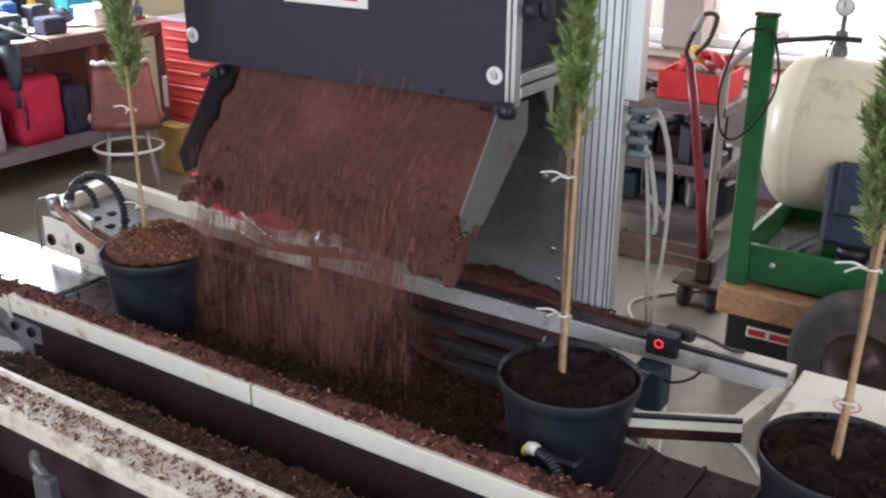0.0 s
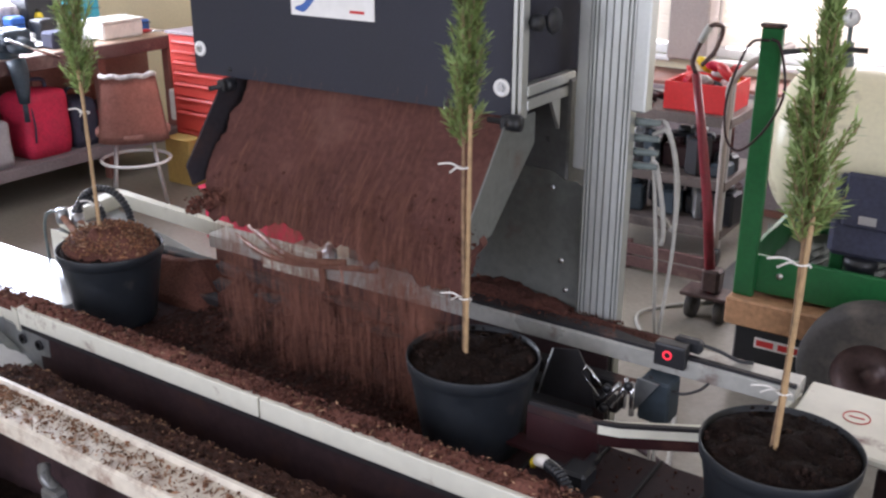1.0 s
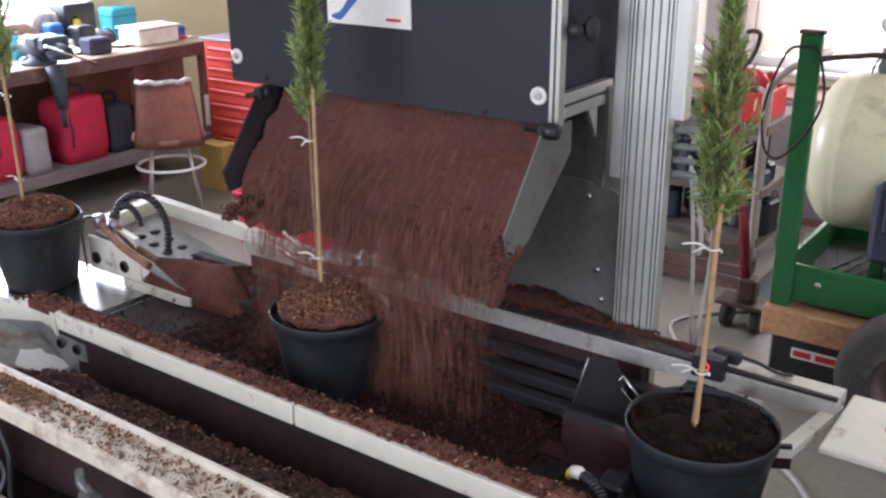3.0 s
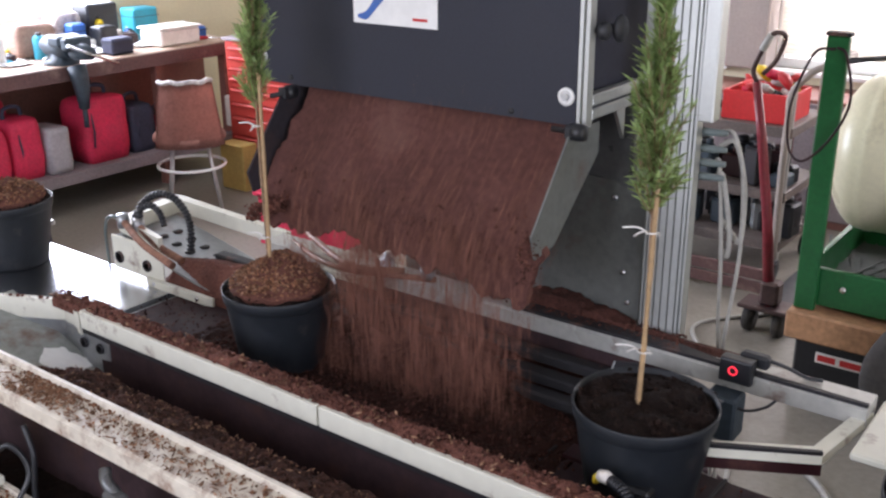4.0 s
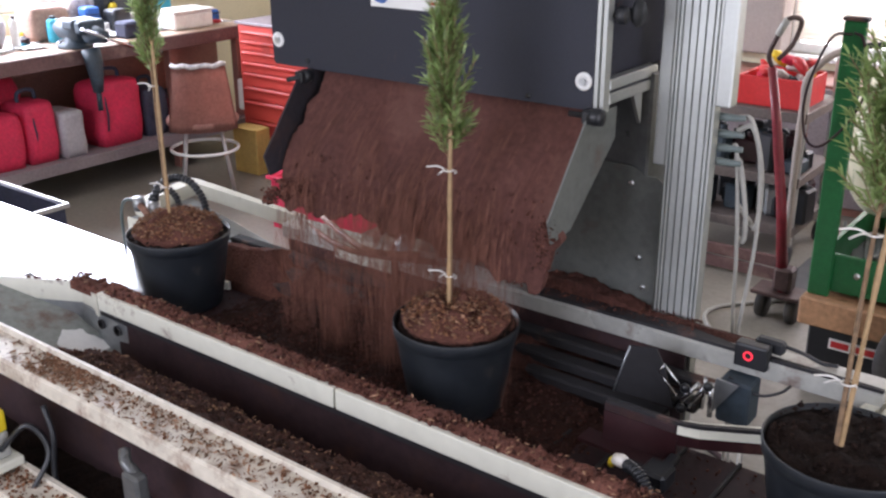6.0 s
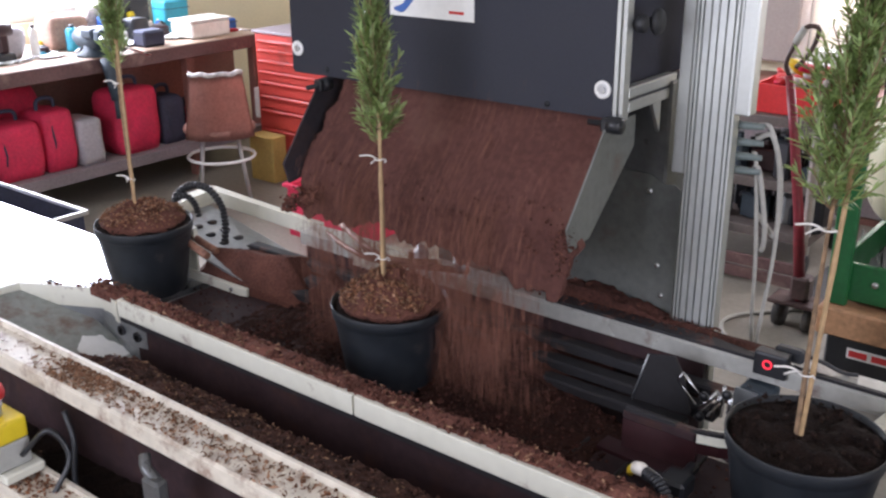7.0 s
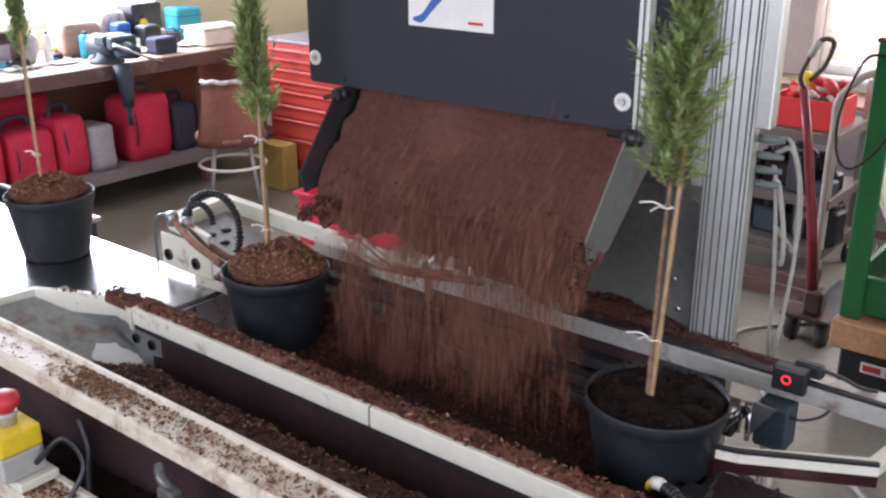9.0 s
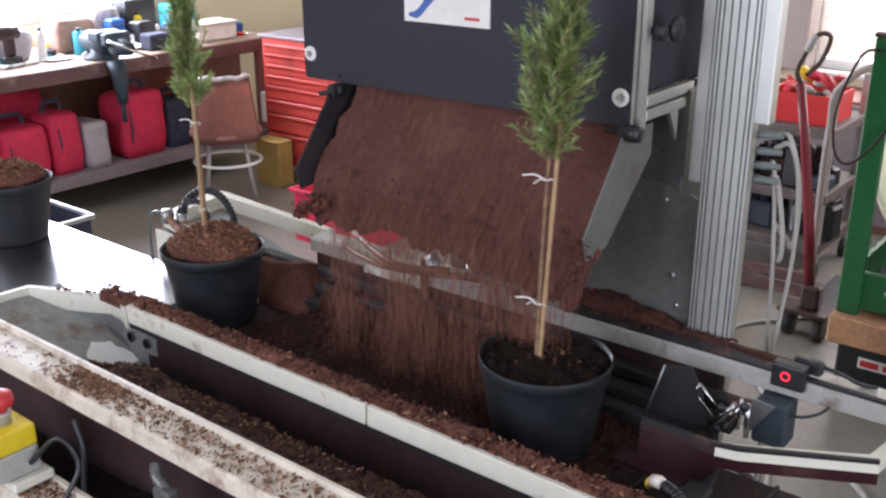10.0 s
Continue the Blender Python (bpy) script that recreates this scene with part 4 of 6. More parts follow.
# ---------------------------------------------------------------- potted shrubs
def shrub(seed, stem_h, crown_h, crown_r, lean, shoot=None):
    """A young clipped standard with needle leaves, its cane and its pot; the pot's base is the origin."""
    rng = random.Random(seed)
    t = thing("potted_shrub", "young needle-leaved standard shrub with cane in blue-black pot", "potted plant", "pots on the conveyor")
    bm = bmesh.new()
    lathe(bm, [(0.0001, 0.0), (0.096, 0.0), (0.100, 0.004), (0.114, 0.085), (0.128, 0.172), (0.1290, 0.175), (0.1325, 0.177), (0.1355, 0.202), (0.1345, 0.2045), (0.1325, 0.204),
               (0.1285, 0.175), (0.112, 0.085), (0.099, 0.012), (0.0001, 0.010)], 48)
    pot = part("pot", bm, M_POT, t, "blue-black plastic plant pot")
    bm = bmesh.new()
    lathe(bm, [(0.0001, 0.207), (0.015, 0.207), (0.03, 0.207), (0.045, 0.206), (0.06, 0.205), (0.075, 0.204), (0.09, 0.202), (0.105, 0.200), (0.117, 0.198), (0.1285, 0.194), (0.1150, 0.13), (0.0001, 0.13)], 56)
    for v in bm.verts:
        if v.co.z > 0.17 and v.co.xy.length < 0.125:
            v.co.z += 0.016 * noise.noise((v.co.x * 26, v.co.y * 26, seed)) + 0.008 * noise.noise((v.co.x * 75, v.co.y * 75, seed + 3))
    part("root_ball", bm, M_DARKSOIL, t, "dark old potting soil")
    cr = np.random.default_rng(seed + 9)
    r0, a0 = 0.122 * np.sqrt(cr.random(420)), cr.random(420) * 2 * math.pi
    crumbs("old_soil", np.stack([r0 * np.cos(a0), r0 * np.sin(a0), 0.204 + cr.normal(0, 0.004, 420)], 1), cr.gamma(2, 0.0014, 420).clip(0.001, 0.008), M_DARKSOIL, seed + 70, t, label="dark soil crumbs")
    bm = bmesh.new()
    n = 22
    rings = []
    for j in range(n):
        r = 0.1165 * j / (n - 1)
        rings.append([bm.verts.new((r * math.cos(a), r * math.sin(a), 0.008 + 0.040 * (1 - (r / 0.1165) ** 2.4) + 0.038 * noise.noise((r * math.cos(a) * 30, r * math.sin(a) * 26, seed)) * min(1, 1.35 - r / 0.1165)))
                      for a in [2 * math.pi * k / 56 for k in range(56)]])
    for r0, r1 in zip(rings, rings[1:]):
        for k in range(56):
            bm.faces.new((r0[k], r0[(k + 1) % 56], r1[(k + 1) % 56], r1[k])).smooth = True
    base = [bm.verts.new((v.co.x * 0.93, v.co.y * 0.93, -0.012)) for v in rings[-1]]
    for k in range(56):
        bm.faces.new((rings[-1][k], rings[-1][(k + 1) % 56], base[(k + 1) % 56], base[k]))
    bm.faces.new(base)
    bmesh.ops.remove_doubles(bm, verts=bm.verts, dist=1e-5)
    bmesh.ops.recalc_face_normals(bm, faces=bm.faces)
    mound = part("soil_mound", bm, M_SOIL, t, "fresh red brown peat topping the pot")
    nr = np.random.default_rng(seed)
    rr, aa = 0.1155 * np.sqrt(nr.random(900)), nr.random(900) * 2 * math.pi
    crumbs("loose_peat", np.stack([rr * np.cos(aa), rr * np.sin(aa), 0.012 + 0.040 * (1 - (rr / 0.1165) ** 2.4) + nr.normal(0, 0.004, 900)], 1), nr.uniform(0.0012, 0.005, 900), M_FRESH, seed + 50, mound, label="loose peat crumbs")
    crumbs("bark_fibre", np.stack([rr[:420] * np.cos(aa[:420] + 1), rr[:420] * np.sin(aa[:420] + 1), 0.018 + 0.040 * (1 - (rr[:420] / 0.1165) ** 2.4) + nr.normal(0, 0.003, 420)], 1), nr.uniform(0.001, 0.0034, 420), M_FIBRE, seed + 51, mound, 0.7, "pale bark fibres", long=2.6)
    # the loose pile that stands over the rim until the arms have struck it off
    bm = bmesh.new()
    rings = []
    for j in range(15):
        r = 0.100 * j / 14
        ring = []
        for k in range(48):
            a = 2 * math.pi * k / 48
            x, y = r * math.cos(a), r * math.sin(a)
            h = 0.066 * (1 - (r / 0.100) ** 1.7) * (1 + 0.35 * noise.noise((x * 14, y * 14, seed + 5))) + 0.020 * noise.noise((x * 34, y * 34, seed)) * (1.15 - r / 0.100)
            ring.append(bm.verts.new((x + 0.005, y, h)))
        rings.append(ring)
    for r0, r1 in zip(rings, rings[1:]):
        for k in range(48):
            bm.faces.new((r0[k], r0[(k + 1) % 48], r1[(k + 1) % 48], r1[k])).smooth = True
    bm.faces.new(rings[-1][::-1])
    bmesh.ops.remove_doubles(bm, verts=bm.verts, dist=1e-5)
    bmesh.ops.recalc_face_normals(bm, faces=bm.faces)
    pile = part("fresh_topping", bm, M_SOIL, t, "loose peat piled over the rim")
    rr, aa = 0.098 * np.sqrt(nr.random(900)), nr.random(900) * 2 * math.pi
    px, py = rr * np.cos(aa), rr * np.sin(aa)
    ph = [0.066 * (1 - (r / 0.100) ** 1.7) * (1 + 0.35 * noise.noise((x * 14, y * 14, seed + 5))) + 0.020 * noise.noise((x * 34, y * 34, seed)) * (1.15 - r / 0.100) for r, x, y in zip(rr, px, py)]
    crumbs("loose_peat", np.stack([px + 0.005, py, np.array(ph) + 0.002], 1), nr.uniform(0.0012, 0.0055, 900), M_FRESH, seed + 52, pile, label="loose peat crumbs")
    crumbs("bark_fibre", np.stack([px[:260] + 0.005, py[:260], np.array(ph[:260]) + 0.005], 1), nr.uniform(0.001, 0.0032, 260), M_FIBRE, seed + 53, pile, 0.7, "pale bark fibres", long=2.6)
    lx, ly = lean
    def stem_at(h):
        q = h / (stem_h + crown_h)
        return Vector((-0.017 + lx * q + 0.006 * math.sin(5 * q + seed), -0.012 + ly * q + 0.005 * math.sin(4 * q + 2 * seed), 0.16 + h))
    bm = bmesh.new()
    pts = [stem_at((stem_h + crown_h * 0.96) * k / 16) for k in range(17)]
    tube(bm, pts, 0.005, 9, radii=[0.0052 - 0.0037 * k / 16 for k in range(17)])
    part("stem", bm, M_STEM, t)
    bm = bmesh.new()
    cane_top = stem_h + crown_h * 0.22
    pts, radii = [], []
    for k in range(13):
        q = k / 12
        pts.append(Vector((-0.006 - 0.004 * q + lx * 0.8 * q, -0.018 + ly * 0.8 * q, 0.15 + cane_top * q)))
        radii.append(0.0041 + (0.0010 if k % 4 == 0 else 0))
    tube(bm, pts, 0.005, 9, radii=radii)
    part("cane", bm, M_CANE, t, "pale bamboo cane")
    for h in (stem_h * 0.36, stem_h * 0.93):
        c = stem_at(h)
        bm = bmesh.new()
        tube(bm, [c + Vector((0.012 * math.cos(a) + 0.004, 0.012 * math.sin(a) - 0.004, 0.001 * a)) for a in [0.6 * i for i in range(11)]], 0.0016, 6)
        for d in ((-0.050, -0.01, 0.004), (-0.038, 0.012, -0.016)):
            tube(bm, curve([c + Vector((-0.006, 0, 0)), c + 0.5 * Vector(d) + Vector((0, 0, 0.006)), c + Vector(d)], 3), 0.0019, 6)
        part("tie", bm, M_TIE, t, "white plastic tie")
    # crown: upright twigs set with needles
    verts, faces, twigs = [], [], bmesh.new()
    def needles(a, b, count, length):
        d = (b - a).normalized()
        side = d.orthogonal().normalized()
        for i in range(count):
            q = (i + rng.random()) / count
            p = a.lerp(b, q)
            ang = rng.uniform(0, 2 * math.pi)
            out = (Matrix.Rotation(ang, 3, d) @ side)
            way = (out * rng.uniform(0.55, 1.0) + d * rng.uniform(0.6, 1.4)).normalized()
            across = way.cross(d).normalized() if way.cross(d).length > 0.01 else side
            L, w = length * rng.uniform(0.65, 1.2), 0.0021
            tip = p + way * L + Vector((0, 0, -0.06 * L))
            mid = p + way * L * 0.55
            k = len(verts)
            lift = out * 0.0006
            verts.extend([p - across * w * 0.6, p + across * w * 0.6, mid + across * w + lift, mid - across * w + lift, tip])
            faces.extend([(k, k + 1, k + 2, k + 3), (k + 3, k + 2, k + 4)])
    count = int(95 + 900 * crown_r + 60 * crown_h)
    for i in range(count):
        q = (i + rng.random()) / count
        root = stem_at(stem_h + crown_h * q * 0.93)
        bulge = (0.55 + 0.75 * math.sin(math.pi * min(1, q * 1.15 + 0.18)) ** 1.2) * (1 - 0.55 * q)
        ang = rng.uniform(0, 2 * math.pi)
        reach = crown_r * bulge * rng.uniform(0.45, 1.25)
        tip = root + Vector((reach * math.cos(ang), reach * math.sin(ang), rng.uniform(0.045, 0.12)))
        tube(twigs, [root, root.lerp(tip, 0.5) + Vector((0, 0, -0.004)), tip], 0.001, 4, caps=False)
        needles(root.lerp(tip, 0.12), tip, 24, 0.026)
    if shoot:
        for dx, dy, dz, up in shoot:
            a = stem_at(stem_h + dz * crown_h)
            b = a + Vector((dx, dy, up))
            tube(twigs, [a, a.lerp(b, 0.4) + Vector((dx * 0.25, dy * 0.25, 0)), b], 0.0014, 5, caps=False)
            for j in range(10):
                c = a.lerp(b, 0.25 + 0.075 * j) + Vector((dx * 0.12, dy * 0.12, 0))
                e = c + Vector((rng.uniform(-0.018, 0.018), rng.uniform(-0.018, 0.018), 0.04))
                needles(c, e, 22, 0.019)
    needles(stem_at(stem_h + crown_h * 0.86), stem_at(stem_h + crown_h) + Vector((0, 0, 0.03)), 70, 0.019)
    part("twig_frame", twigs, M_STEM, t)
    me = bpy.data.meshes.new("crown")
    me.from_pydata([tuple(v) for v in verts], [], faces)
    me.materials.append(M_LEAF)
    crown = new("crown", me)
    crown.parent = t
    return t, mound, pile


SHRUBS = [
    shrub(3, 0.42, 0.42, 0.040, (0.0, 0.0)),
    shrub(8, 0.46, 0.46, 0.033, (0.012, 0.0)),
    shrub(13, 0.40, 0.42, 0.042, (0.020, -0.01), [(-0.026, -0.012, 0.10, 0.15)]),
    shrub(21, 0.44, 0.44, 0.066, (0.030, 0.02), [(-0.042, -0.026, 0.12, 0.17), (0.044, 0.018, 0.15, 0.19)]),
]


# ---------------------------------------------------------------- small devices on the machine
def devices():
    t = thing("light_sensor", "small black photoelectric sensor glowing red on the rail", "sensor")
    bm = bmesh.new()
    box(bm, 0.612, 0.680, 0.540, 0.572, 0.888, 0.940, 0.005, 2)
    body = part("housing", bm, M_BLACK, t)
    bm = bmesh.new()
    tube(bm, [(0.642 + 0.0085 * math.cos(0.3 * k), 0.5385, 0.916 + 0.0085 * math.sin(0.3 * k)) for k in range(22)], 0.0017, 6)
    part("lens_ring", bm, M_LED, t, "glowing red ring")
    bm = bmesh.new()
    box(bm, 0.640, 0.700, 0.575, 0.600, 0.915, 0.945, 0.006)
    part("bracket", bm, M_BLACK, t)
    bm = bmesh.new()
    tube(bm, curve([(0.69, 0.59, 0.935), (0.73, 0.60, 0.925), (0.77, 0.605, 0.912), (0.80, 0.61, 0.913)], 5), 0.004, 8)
    part("cable", bm, M_BLACK, t)

    t = thing("emergency_stop", "yellow and grey emergency stop box with red mushroom button", "switch")
    bm = bmesh.new()
    box(bm, -0.70, -0.595, -0.47, -0.375, 0.675, 0.735, 0.006, 2)
    part("base", bm, M_GREYBOX, t, "grey lower half of the box")
    bm = bmesh.new()
    box(bm, -0.70, -0.595, -0.47, -0.375, 0.7355, 0.785, 0.007, 2)
    part("lid", bm, M_YELLOW, t, "yellow lid")
    bm = bmesh.new()
    lathe(bm, [(0.019, 0.786), (0.019, 0.805), (0.022, 0.807), (0.0225, 0.815)], 20, (-0.645, -0.420, 0))
    part("collar", bm, M_GREYBOX, t)
    bm = bmesh.new()
    lathe(bm, [(0.016, 0.812), (0.016, 0.822), (0.029, 0.828), (0.031, 0.840), (0.028, 0.852), (0.018, 0.858), (0.0001, 0.859)], 28, (-0.645, -0.420, 0))
    part("mushroom_button", bm, M_MUSH, t, "red mushroom button")
    bm = bmesh.new()
    for a in (-0.668, -0.640):
        box(bm, a, a + 0.006, -0.4715, -0.4702, 0.750, 0.764)
    part("bar", bm, M_INK, t)
    bm = bmesh.new()
    box(bm, -0.72, -0.575, -0.45, -0.36, 0.653, 0.674, 0.003)
    part("mount", bm, M_PAINT, t)
    t = thing("control_cable", "dark looping cable beside the emergency stop box", "cable")
    for pts in ([(-0.59, -0.40, 0.70), (-0.54, -0.36, 0.76), (-0.50, -0.345, 0.70), (-0.50, -0.40, 0.62), (-0.49, -0.45, 0.50), (-0.48, -0.47, 0.30), (-0.47, -0.48, 0.006)],
                [(-0.52, -0.33, 0.80), (-0.49, -0.335, 0.74), (-0.49, -0.345, 0.66), (-0.48, -0.348, 0.60)]):
        bm = bmesh.new()
        tube(bm, curve(pts, 6), 0.006, 8)
        part("strand", bm, M_BLACK, t)

    t = thing("spray_nozzle", "black jointed coolant hose with white and yellow tip", "hose")
    path = curve([(0.595, 0.110, 0.868), (0.625, 0.092, 0.872), (0.650, 0.078, 0.860), (0.672, 0.062, 0.835), (0.69, 0.06, 0.80), (0.70, 0.07, 0.75)], 4)
    for a, b in zip(path, path[1:]):
        bm = bmesh.new()
        tube(bm, [a, a.lerp(b, 0.5), b], 0.01, 12, radii=[0.0085, 0.0118, 0.0085])
        part("joint", bm, M_BLACK, t)
    bm = bmesh.new()
    tube(bm, [(0.597, 0.109, 0.868), (0.583, 0.116, 0.867), (0.570, 0.121, 0.862)], 0.011, 14, radii=[0.010, 0.0125, 0.0115])
    part("tip", bm, M_CLEAR, t, "white plastic tip")
    bm = bmesh.new()
    tube(bm, [(0.5695, 0.1212, 0.861), (0.562, 0.124, 0.853), (0.558, 0.125, 0.843)], 0.008, 12, radii=[0.0095, 0.0085, 0.006])
    part("jet", bm, M_YELLOW, t, "yellow jet")

    t = thing("coolant_hose", "black jointed hose bent in a loop over the frame end", "hose")
    path = curve([(-1.12, 0.430, 0.90), (-1.135, 0.45, 0.955), (-1.10, 0.485, 0.990), (-1.04, 0.50, 0.985), (-0.99, 0.50, 0.945), (-0.965, 0.49, 0.90), (-0.955, 0.475, 0.845)], 5)
    for a, b in zip(path, path[1:]):
        bm = bmesh.new()
        tube(bm, [a, a.lerp(b, 0.5), b], 0.01, 10, radii=[0.0085, 0.0125, 0.0085])
        part("joint", bm, M_BLACK, t)
    path = curve([(-1.13, 0.425, 0.895), (-1.15, 0.44, 0.93), (-1.10, 0.455, 0.965), (-1.06, 0.46, 0.945), (-1.04, 0.455, 0.91)], 4)
    for a, b in zip(path, path[1:]):
        bm = bmesh.new()
        tube(bm, [a, a.lerp(b, 0.5), b], 0.01, 10, radii=[0.0075, 0.011, 0.0075])
        part("joint", bm, M_BLACK, t)
    for k, (p, q) in enumerate((((-1.17, 0.408, 0.915), (-0.86, 0.335, 0.865)), ((-1.12, 0.425, 0.905), (-0.90, 0.40, 0.85)))):
        t = thing("deflector_arm", "soil rubbed copper brown deflector arm at the outfeed", "arm", "deflector arms")
        bm = bmesh.new()
        a, b = Vector(p), Vector(q)
        tube(bm, curve([a, a.lerp(b, 0.5) + Vector((0, -0.016, 0.002)), b], 5), 0.0105, 12)
        part("rod", bm, M_COPPER, t)
        bm = bmesh.new()
        lathe(bm, [(0.017, -0.02), (0.019, 0.0), (0.017, 0.02), (0.0001, 0.021)], 14, a)
        part("socket", bm, M_GALV, t)
    t = thing("outfeed_strip", "pale worn guide strip along the outfeed edge", "guide strip")
    bm = bmesh.new()
    prism(bm, [(-1.06, 0.388), (-1.04, 0.384), (-0.80, 0.384), (-0.775, 0.392), (-0.775, 0.399), (-1.06, 0.399)], 0.7445, 0.768)
    part("strip", bm, M_PAINT, t)
    for x in (-1.02, -0.83):
        bm = bmesh.new()
        lathe(bm, [(0.006, 0.0), (0.006, -0.004), (0.0001, -0.004)], 10, (x, 0.3835, 0.757), "y")
        part("bolt", bm, M_STEEL, t)
    # soil heaped behind the strip
    def bank(x, y):
        crest = 0.822 + 0.05 * max(0.0, min(1.0, (x + 1.00) / 0.36)) + 0.008 * noise.noise((x * 16, 3.0, 1.0))
        foot = 0.768 + (crest - 0.768) * min(1.0, max(0.0, y - 0.402) / 0.052) - 0.35 * max(0.0, y - 0.462)
        ends = max(0.0, min(1.0, (x + 1.03) / 0.05)) * max(0.0, min(1.0, (-0.575 - x) / 0.10))
        return 0.752 + (foot - 0.752) * ends
    heap("deflected_soil", M_SOIL, -1.03, -0.575, 0.402, 0.553, bank, 120, 50, "red brown peat banked up behind the outfeed strip", 0.004, 9.0, 0.744)
    t = thing("air_hose_line", "thin teal air line looping down from the frame end", "hose")
    bm = bmesh.new()
    tube(bm, curve([(-1.20, 0.44, 0.90), (-1.26, 0.43, 0.905), (-1.31, 0.44, 0.86), (-1.33, 0.45, 0.76), (-1.33, 0.46, 0.5), (-1.34, 0.48, 0.005)], 6), 0.005, 8)
    part("line", bm, M_TEAL, t)


devices()


# ---------------------------------------------------------------- workshop left of the machine
def workbench():
    b = thing("workbench", "long wooden workbench with lower shelf and cluttered top", "workbench")
    block("worktop", M_WOOD, b, -4.72, -3.90, -1.2, 3.36, 0.835, 0.875, bevel=0.006)
    block("front_strip", M_APRON, b, -3.899, -3.885, -1.2, 3.36, 0.79, 0.872)
    block("shelf", M_GREYWOOD, b, -4.70, -3.92, -1.2, 3.30, 0.215, 0.245, bevel=0.004)
    block("shelf_edge", M_GREYWOOD, b, -3.918, -3.90, -1.2, 3.30, 0.18, 0.247)
    block("back_board", M_BROWNWOOD, b, -4.70, -4.68, -1.2, 3.30, 0.246, 0.834)
    block("divider", M_BROWNWOOD, b, -4.30, -4.28, 2.42, 3.34, 0.246, 0.834)
    for y in (-1.1, 0.7, 2.72, 3.28):
        for x in (-4.66, -4.0):
            block("leg", M_BROWNWOOD, b, x - 0.03, x + 0.03, y - 0.03, y + 0.03, 0.0, 0.834, bevel=0.003)
    block("brace", M_BROWNWOOD, b, -3.97, -3.93, -0.02, 0.02, 0, 0.62, bevel=0.003, turn=pose(0, 3.26, 0.25, -18))


workbench()


def bag(name, label, material, x0, x1, y0, y1, z0, z1, soft=0.05, handle=True, seed=0):
    t = thing(name, label, "bag" if name == "tool_bag" else "can")
    bm = bmesh.new()
    box(bm, x0, x1, y0, y1, z0, z1)
    bmesh.ops.subdivide_edges(bm, edges=bm.edges, cuts=6, use_grid_fill=True)
    c, h = Vector(((x0 + x1) / 2, (y0 + y1) / 2, (z0 + z1) / 2)), Vector(((x1 - x0) / 2, (y1 - y0) / 2, (z1 - z0) / 2))
    for v in bm.verts:
        q = [(v.co[i] - c[i]) / h[i] for i in range(3)]
        m = max(0.0, abs(q[0]) ** 4 + abs(q[1]) ** 4 + abs(q[2]) ** 4 - 1)
        shrink = 1 - 0.075 * m * soft / 0.05
        p = Vector([c[i] + q[i] * h[i] * shrink for i in range(3)])
        k = 0.016 * noise.noise((p.x * 7 + seed, p.y * 7, p.z * 7)) * soft / 0.05
        v.co = Vector((p.x + k, p.y + k * 0.5, max(z0, p.z + k * 0.5) if q[2] > -0.99 else z0))
    for f in bm.faces:
        f.smooth = True
    part("body", bm, material, t)
    if handle:
        bm = bmesh.new()
        y, w = (y0 + y1) / 2, (y1 - y0) * 0.28
        tube(bm, curve([(c.x, y - w, z1 - 0.025), (c.x, y - w * 0.8, z1 + 0.05), (c.x, y + w * 0.8, z1 + 0.05), (c.x, y + w, z1 - 0.025)], 6), 0.012, 8)
        part("handle", bm, M_BAGDARK, t)
        bm = bmesh.new()
        tube(bm, [(x1 - 0.004, y0 + 0.05, z0 + 0.10), (x1 + 0.004, y0 + 0.055, (z0 + z1) / 2), (x1 - 0.008, y0 + 0.05, z1 - 0.08)], 0.006, 6)
        part("zip", bm, M_BAGDARK, t)
    return t


bag("tool_bag", "bright red fabric tool bag on the bench shelf", M_BAG, -4.25, -3.97, 2.14, 2.46, 0.247, 0.64, seed=1)
bag("tool_bag", "dark navy fabric bag on the bench shelf", M_BAGDARK, -4.22, -3.99, 2.48, 2.66, 0.247, 0.55, seed=2)
bag("tool_bag", "narrow red fabric bag on the bench shelf", M_BAG, -4.25, -3.97, 1.66, 1.86, 0.247, 0.60, seed=3)
bag("jerry_can", "pale grey plastic can on the bench shelf", M_BAGGREY, -4.2, -3.95, 1.87, 2.02, 0.247, 0.52, soft=0.03, handle=False, seed=4)
bag("tool_bag", "red fabric sack slumped on the bench shelf", M_BAG, -4.3, -3.97, 1.36, 1.65, 0.247, 0.56, seed=5)
bag("tool_bag", "large red fabric bag on the bench shelf", M_BAG, -4.3, -3.96, 1.02, 1.34, 0.247, 0.62, seed=6)
bag("tool_bag", "small red bag beside the brown divider", M_BAG, -4.2, -4.0, 2.69, 2.86, 0.247, 0.44, soft=0.04, seed=8)
bag("plastic_sack", "crumpled whitish plastic sack on the workbench", M_BAGGREY, -4.48, -4.26, 1.52, 1.80, 0.876, 1.05, soft=0.07, handle=False, seed=12)
bag("cloth_bundle", "grey white cloth bundle at the back of the bench", M_PALEEDGE, -4.62, -4.46, 2.34, 2.53, 0.876, 1.10, soft=0.06, handle=False, seed=13)
bag("cloth_bundle", "tan cloth bundle at the back of the bench", M_OCHREDULL, -4.47, -4.30, 1.98, 2.24, 0.876, 1.08, soft=0.06, handle=False, seed=14)
bag("work_gloves", "dark crumpled gloves on the workbench", M_BLACK, -4.36, -4.24, 2.50, 2.64, 0.876, 1.02, soft=0.05, handle=False, seed=15)
bag("tool_bag", "long red roll bag lying across other bags", M_BAG, -4.62, -4.36, 1.1, 1.9, 0.247, 0.70, handle=False, seed=9)


